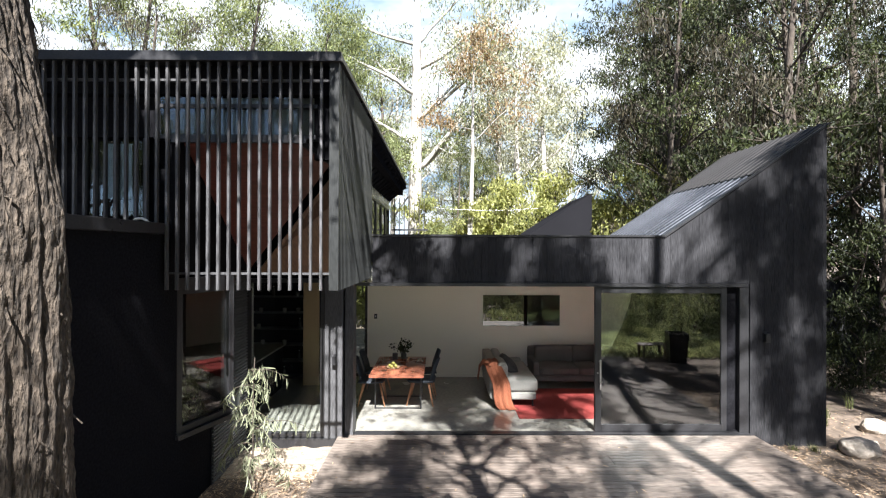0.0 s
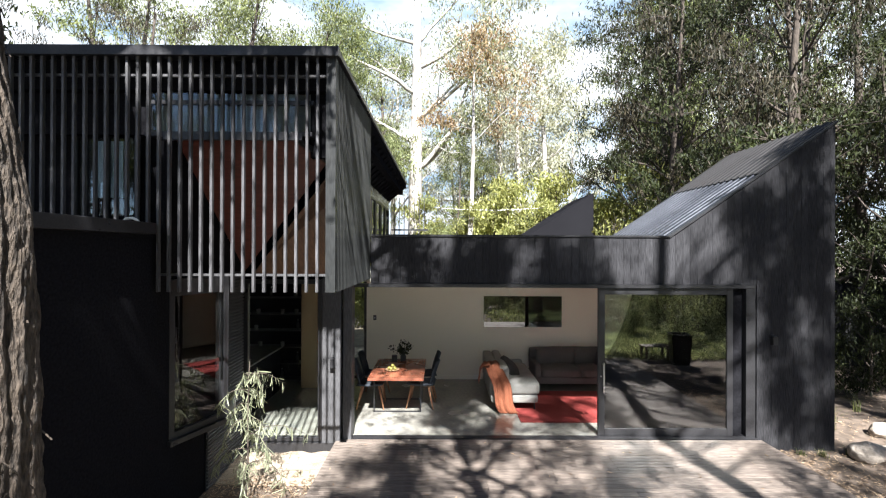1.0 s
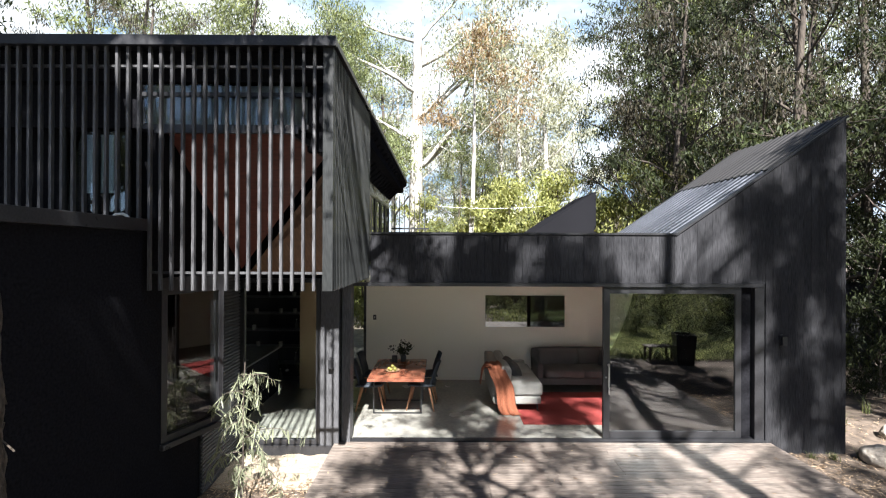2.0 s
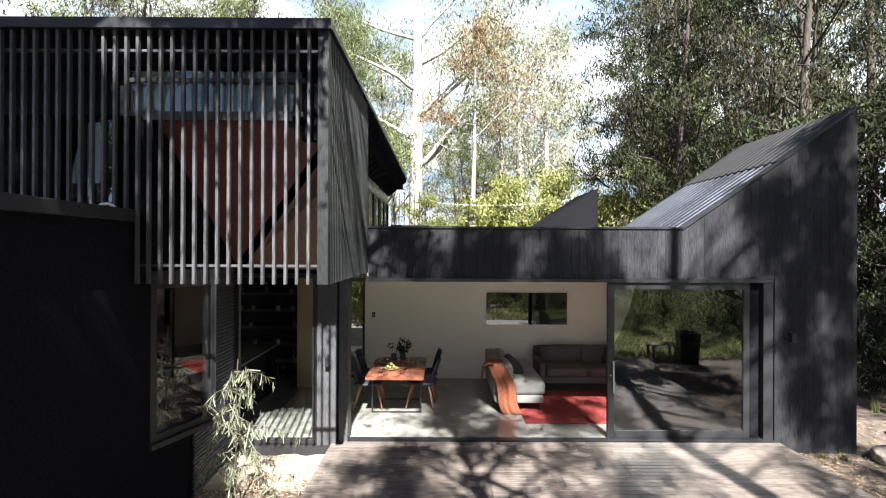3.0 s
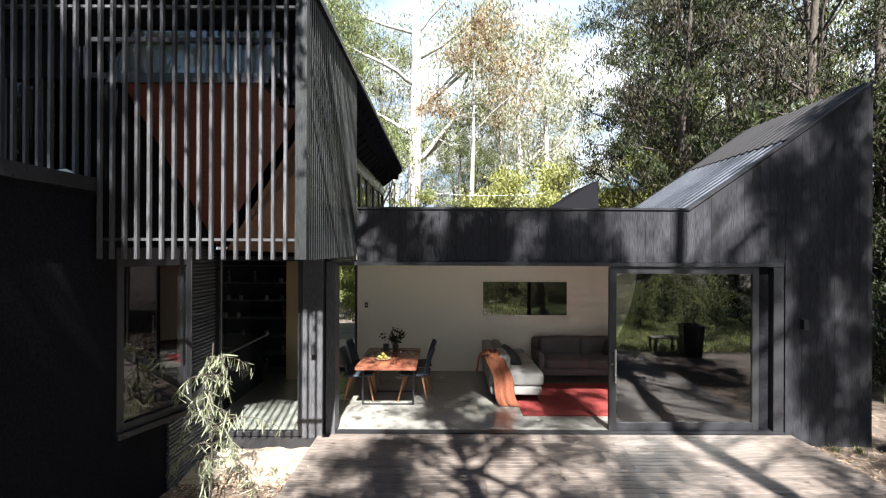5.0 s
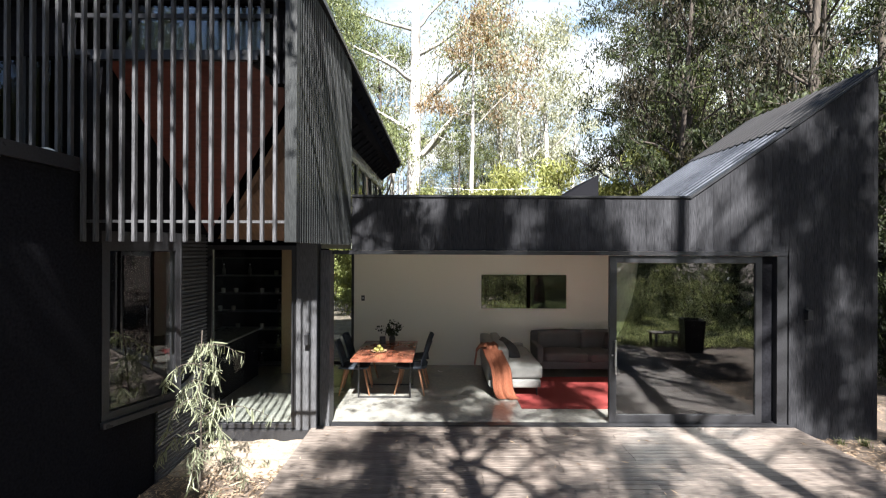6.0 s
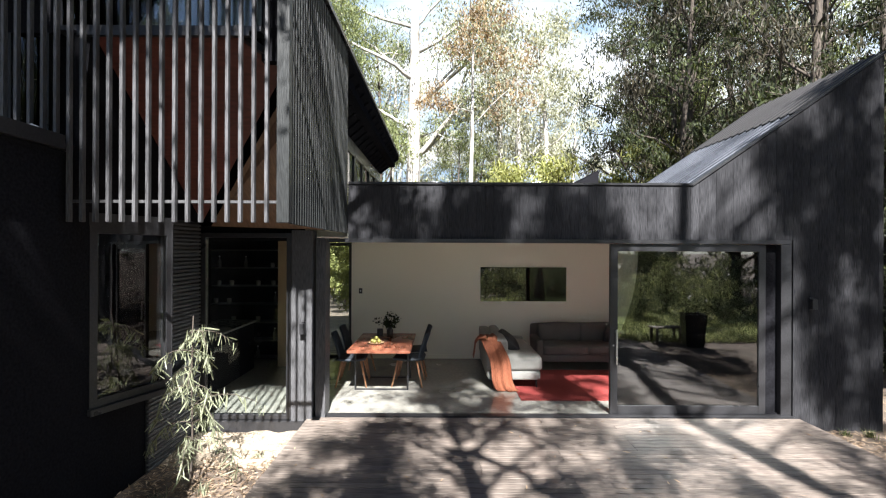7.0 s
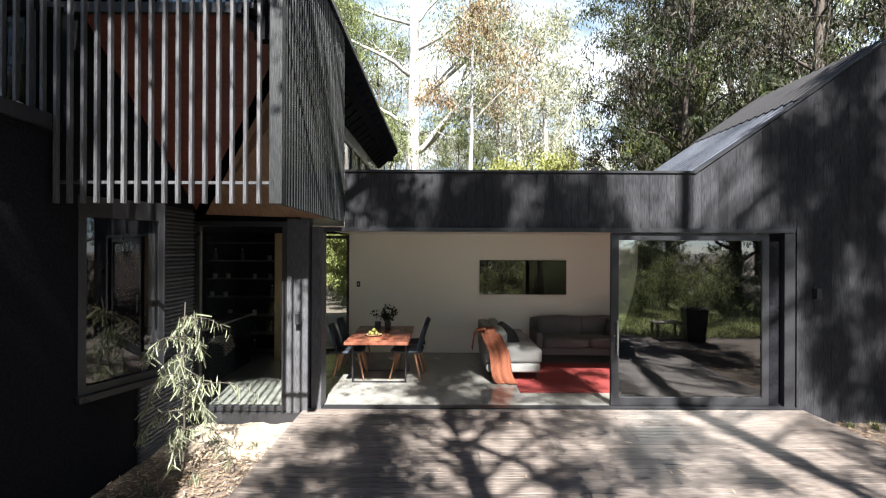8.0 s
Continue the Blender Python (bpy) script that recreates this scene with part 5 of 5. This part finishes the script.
def fence():
    fn = holder("paling_fence", "dark paling fence in the shade of the trees", "fence", pose(0, 13.2, 0))
    for i in range(60):
        x = 6.9 + 0.13 * i
        part("paling", boxes((x, x + 0.115, -0.012, 0.012, GROUND - 0.25, 2.05 + 0.03 * math.sin(i * 2.1)), bevel=0.003), M_BLACK, fn)
    part("rail", boxes((6.9, 14.7, 0.013, 0.06, 1.6, 1.68)), M_BLACK, fn)


fence()


def boulder(x, y, r, seed, label, group="rocks by the deck"):
    bm = bmesh.new()
    bmesh.ops.create_icosphere(bm, subdivisions=4, radius=1.0)
    for v in bm.verts:
        p = v.co.normalized()
        k = 1 + 0.22 * noise.noise(p * 1.3 + Vector((seed, 0, 0))) + 0.06 * noise.noise(p * 4 + Vector((seed, 2, 0)))
        v.co = Vector((p.x * r * 1.15, p.y * r * 0.9, p.z * r * 0.66)) * k
    o = tagged(obj("boulder", bm, M_STONE, smooth=True), label, "rock", group)
    o.location = (x, y, GROUND + r * 0.42)


boulder(6.5, 7.28, 0.24, 1.0, "large pale sandstone boulder beside the house corner")
boulder(7.6, 8.2, 0.2, 4.0, "small pale sandstone rock on the soil")
boulder(6.95, 7.6, 0.1, 9.0, "small pale sandstone rock on the soil")


def planter(x, y):
    p = holder("planter", "tall dark planter box standing on the garden soil", "planter", pose(x, y, GROUND, 0, 0, 12))
    bm = bmesh.new()
    lo, hi, inner = 0.21, 0.26, 0.22
    solid(bm, [(-lo, -lo, 0), (lo, -lo, 0), (lo, lo, 0), (-lo, lo, 0)], (0, 0, 0.03))
    for a, b in (((-1, -1), (1, -1)), ((1, -1), (1, 1)), ((1, 1), (-1, 1)), ((-1, 1), (-1, -1))):
        solid(bm, [(a[0] * lo, a[1] * lo, 0.031), (b[0] * lo, b[1] * lo, 0.031), (b[0] * hi, b[1] * hi, 0.84), (a[0] * hi, a[1] * hi, 0.84)], (-(a[0] + b[0]) * 0.02, -(a[1] + b[1]) * 0.02, 0))
    part("box_body", bm, M_METAL, p)
    part("soil", boxes((-inner, inner, -inner, inner, 0.74, 0.78)), M_GROUND, p, "dark soil filling")


def garden_bench(x, y):
    # Low outdoor table that shows only mirrored in the door glass.
    b = holder("garden_bench", "low grey timber table on the sunlit grass", "bench", pose(x, y, GROUND, 0, 0, -8))
    for i in range(3):
        part("slat", boxes((-0.4, 0.4, -0.17 + 0.12 * i, -0.07 + 0.12 * i, 0.40, 0.43), bevel=0.004), M_DECK, b)
    for sx in (-0.33, 0.33):
        for sy in (-0.13, 0.13):
            part("leg", boxes((sx - 0.025, sx + 0.025, sy - 0.025, sy + 0.025, 0.0, 0.399), bevel=0.003), M_DECK, b)


planter(6.7, 1.9)
garden_bench(6.2, 1.45)


# ---- plants and litter ----
def sapling(x, y):
    """Young gum with arching twigs; long pale hanging leaves."""
    t = holder("gum_sapling", "young gum sapling with long pale drooping leaves", "sapling", pose(x, y, GROUND))
    rng = np.random.default_rng(17)
    stem = limb(rng, (0, 0, -0.05), (0.10, -0.03, 1), 1.86, 0.014, 0.005, 10, 0.12, 0.1)
    paths = [stem]
    spots = []
    for k in range(15):
        f = 0.3 + 0.7 * k / 15
        i = min(int(f * 10), 9)
        a = k * 2.4
        b = limb(rng, stem[0][i], (math.cos(a), math.sin(a), 0.9), rng.uniform(0.25, 0.6) * (1.2 - 0.4 * f), 0.006, 0.002, 7, 0.3, -2.6)
        paths.append(b)
        for q in b[0][1:]:
            spots += [q] * 4
    arch = limb(rng, stem[0][5], (0.9, -0.1, 0.75), 0.75, 0.006, 0.002, 8, 0.15, -1.5)
    top = limb(rng, stem[0][9], (0.9, 0.1, 0.6), 0.42, 0.005, 0.002, 6, 0.1, -1.4)
    paths += [arch, top]
    for q in arch[0][2:] + top[0][1:]:
        spots += [q, q]
    for i, pth in enumerate(paths):
        v, f = tubes([pth], 6)
        raw("stem" if i == 0 else "twig", v, f, M_DKBARK, t)
    me = bpy.data.meshes.new("leaf")
    L = 0.145
    prof = [(0.0, 0.002), (0.2, 0.0055), (0.45, 0.0068), (0.75, 0.0045), (1.0, 0.001)]
    vv = []
    for s, w in prof:
        c = 0.02 * s * s
        vv += [(-w, 0.004, -L * s), (c * 0.3, -0.002, -L * s), (w + c * 0.3, 0.004, -L * s)]
    ff = []
    for i in range(4):
        ff += [(3 * i, 3 * i + 1, 3 * i + 4, 3 * i + 3), (3 * i + 1, 3 * i + 2, 3 * i + 5, 3 * i + 4)]
    me.from_pydata(vv, [], ff)
    me.materials.append(L_SAP)
    rng.shuffle(spots)
    more = np.array([tuple(q) for q in spots[300:]] + [tuple(q) for q in spots[:260]]) + rng.normal(size=(max(0, len(spots) - 300) + min(260, len(spots)), 3)) * 0.03
    tagged(leaves("foliage", more - (0, 0, 0.05), 0.12, 0.011, L_SAP, t, rng, 1.3), kind="stuff")
    for q in spots[:300]:
        o = new("leaf", me)
        o.parent = t
        o.location = Vector(q) + Vector(rng.normal(size=3)) * 0.012
        o.rotation_euler = (rng.normal() * 0.5, rng.normal() * 0.5, rng.uniform(0, 6.28))
        k = rng.uniform(0.6, 1.25)
        o.scale = (k, k, k)


sapling(-2.42, 6.02)


def litter():
    rng = np.random.default_rng(23)
    n1, n2, n3, n4 = 5200, 3200, 9000, 240
    pts = np.concatenate([
        np.c_[rng.uniform(-3.0, -1.65, n1), rng.uniform(2.4, 7.0, n1), np.full(n1, GROUND + 0.02)],
        np.c_[5.05 + np.abs(rng.normal(0, 0.7, n2)), rng.uniform(3.0, 7.55, n2), np.full(n2, GROUND + 0.02)],
        np.c_[rng.uniform(6.3, 16, n3), rng.uniform(4, 14, n3), np.full(n3, GROUND + 0.03)],
        np.c_[rng.uniform(-1.5, 4.9, n4), rng.uniform(3, 7.4, n4), np.full(n4, 0.006)]])
    pts[:, 2] += np.abs(rng.normal(0, 0.012, len(pts)))
    n = len(pts)
    a = rng.uniform(0, 6.28, n)
    ln, wd = rng.uniform(0.04, 0.1, n), rng.uniform(0.008, 0.02, n)
    d = np.c_[np.cos(a), np.sin(a), rng.normal(0, 0.12, n)]
    s = np.c_[-np.sin(a), np.cos(a), rng.normal(0, 0.25, n)]
    quad = np.stack([pts - d * ln[:, None] / 2, pts + s * wd[:, None] / 2, pts + d * ln[:, None] / 2, pts - s * wd[:, None] / 2], 1).reshape(-1, 3)
    faces = np.arange(4 * n).reshape(-1, 4)
    tagged(raw("leaf_litter", quad.tolist(), faces.tolist(), M_LITTER, smooth=False), "scattered dry gum leaves and bark on the soil", "leaf litter", kind="stuff")


litter()


def gravel_strip():
    rng = np.random.default_rng(29)
    bm = bmesh.new()
    nx, ny = 26, 30
    g = [[bm.verts.new((-3.0 + 1.36 * i / nx, 6.45 + 0.92 * j / ny, GROUND + 0.012 + 0.05 * min(1, j / 14) + 0.03 * noise.noise((i * 0.35, j * 0.35, 5)) - (0.08 if j == 0 else 0))) for i in range(nx + 1)] for j in range(ny + 1)]
    for a, b in zip(g, g[1:]):
        for i in range(nx):
            bm.faces.new((a[i], a[i + 1], b[i + 1], b[i]))
    struct("ground_nook", bm, M_SAND, "pale sandy soil before the nook glazing", "ground")


gravel_strip()


def tuft(x, y, seed, n, h, mat, label, category="grass"):
    rng = np.random.default_rng(seed)
    verts, faces = [], []
    for i in range(n):
        a, l = rng.uniform(0, 6.28), h * rng.uniform(0.5, 1.1)
        o = Vector((rng.normal() * 0.03, rng.normal() * 0.03, 0))
        out = Vector((math.cos(a), math.sin(a), 0)) * rng.uniform(0.15, 0.7)
        sd = Vector((-math.sin(a), math.cos(a), 0)) * 0.006
        base = len(verts)
        for s in (0, 0.35, 0.7, 1.0):
            p = o + out * l * s * s + Vector((0, 0, l * (s - 0.35 * s * s)))
            k = 1 - s * 0.95
            verts += [p - sd * k, p + sd * k]
        for j in range(3):
            faces.append((base + 2 * j, base + 2 * j + 1, base + 2 * j + 3, base + 2 * j + 2))
    o = tagged(raw("grass_tuft", verts, faces, mat), label, category, "tufts on the soil")
    o.location = (x, y, GROUND)


for i, (x, y, h) in enumerate([(6.95, 8.5, 0.5), (7.3, 8.9, 0.4), (6.35, 7.45, 0.22), (5.9, 7.4, 0.16), (5.6, 7.45, 0.12), (8.2, 9.4, 0.5), (-1.8, 6.9, 0.14), (-1.95, 6.7, 0.16), (-2.1, 6.95, 0.12), (-2.2, 5.9, 0.2), (-2.55, 5.7, 0.2)]):
    tuft(x, y, 40 + i, 34, h, L_SAP if x < 0 else L_GUM, "small tuft of green grass on the soil")


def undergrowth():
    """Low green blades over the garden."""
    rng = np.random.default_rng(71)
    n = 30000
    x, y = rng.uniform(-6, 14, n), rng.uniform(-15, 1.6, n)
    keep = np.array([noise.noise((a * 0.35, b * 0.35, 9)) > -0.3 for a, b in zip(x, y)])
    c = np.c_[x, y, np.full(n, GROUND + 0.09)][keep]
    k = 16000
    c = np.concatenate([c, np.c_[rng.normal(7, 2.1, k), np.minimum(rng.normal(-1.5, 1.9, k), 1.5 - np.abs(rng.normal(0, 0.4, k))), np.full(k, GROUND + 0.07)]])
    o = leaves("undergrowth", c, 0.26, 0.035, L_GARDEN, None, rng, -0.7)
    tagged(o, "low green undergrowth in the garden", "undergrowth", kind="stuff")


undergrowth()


# ---- boards of deck and walls ----
def cached(cache, key, make, mat):
    if key not in cache:
        me = bpy.data.meshes.new(key[0])
        bm = make()
        bmesh.ops.recalc_face_normals(bm, faces=bm.faces)
        bm.to_mesh(me)
        bm.free()
        me.materials.append(mat)
        cache[key] = me
    return cache[key]


def deck():
    bm = boxes((-1.5, 4.94, 2.2, 2.26, -0.16, -0.024), (-1.5, 4.94, 7.36, 7.42, -0.16, -0.024), *[(x, x + 0.05, 2.26, 7.36, -0.16, -0.024) for x in (-1.5, -0.6, 0.3, 1.2, 2.1, 3.0, 3.9, 4.89)])
    d = struct("deck", bm, M_DECK, "weathered brown timber deck in dappled sun", "deck")
    rng = np.random.default_rng(2)
    cache = {}
    for i in range(56):
        y = 7.475 - 0.0935 * (i + 1)
        cut = [-1.6, float(rng.choice([0.6, 1.5, 2.4, 3.3])), 5.0]
        for a, b in zip(cut, cut[1:]):
            L = round(b - a - 0.004, 3)
            me = cached(cache, ("deck_board", L), lambda: boxes((0, L, 0, 0.0855, -0.022, 0.0), bevel=0.004), M_DECK)
            o = new("deck_board", me)
            o.location = (a + 0.002, y, rng.uniform(-0.002, 0.001))
            o.rotation_euler.z = rng.normal() * 0.0004
            o.parent = d


deck()


def cladding():
    step = 0.1175
    n = int((PEAK + 1.1) / step)
    rng = np.random.default_rng(4)
    for i in range(n + 1):
        x0 = -1.1 + i * step
        x1 = min(x0 + step - 0.003, PEAK)
        if x1 - x0 < 0.03:
            continue
        lo = 2.40 if x0 < 4.94 else -0.26
        d = rng.uniform(0, 0.0015)
        bm = bmesh.new()
        solid(bm, [(x0, 7.606 - d, lo), (x1, 7.606 - d, lo), (x1, 7.606 - d, cut_top(x1) - 0.02), (x0, 7.606 - d, cut_top(x0) - 0.02)], (0, 0.024 + d, 0))
        part("board", bm, M_BLACK, wall_front)


cladding()
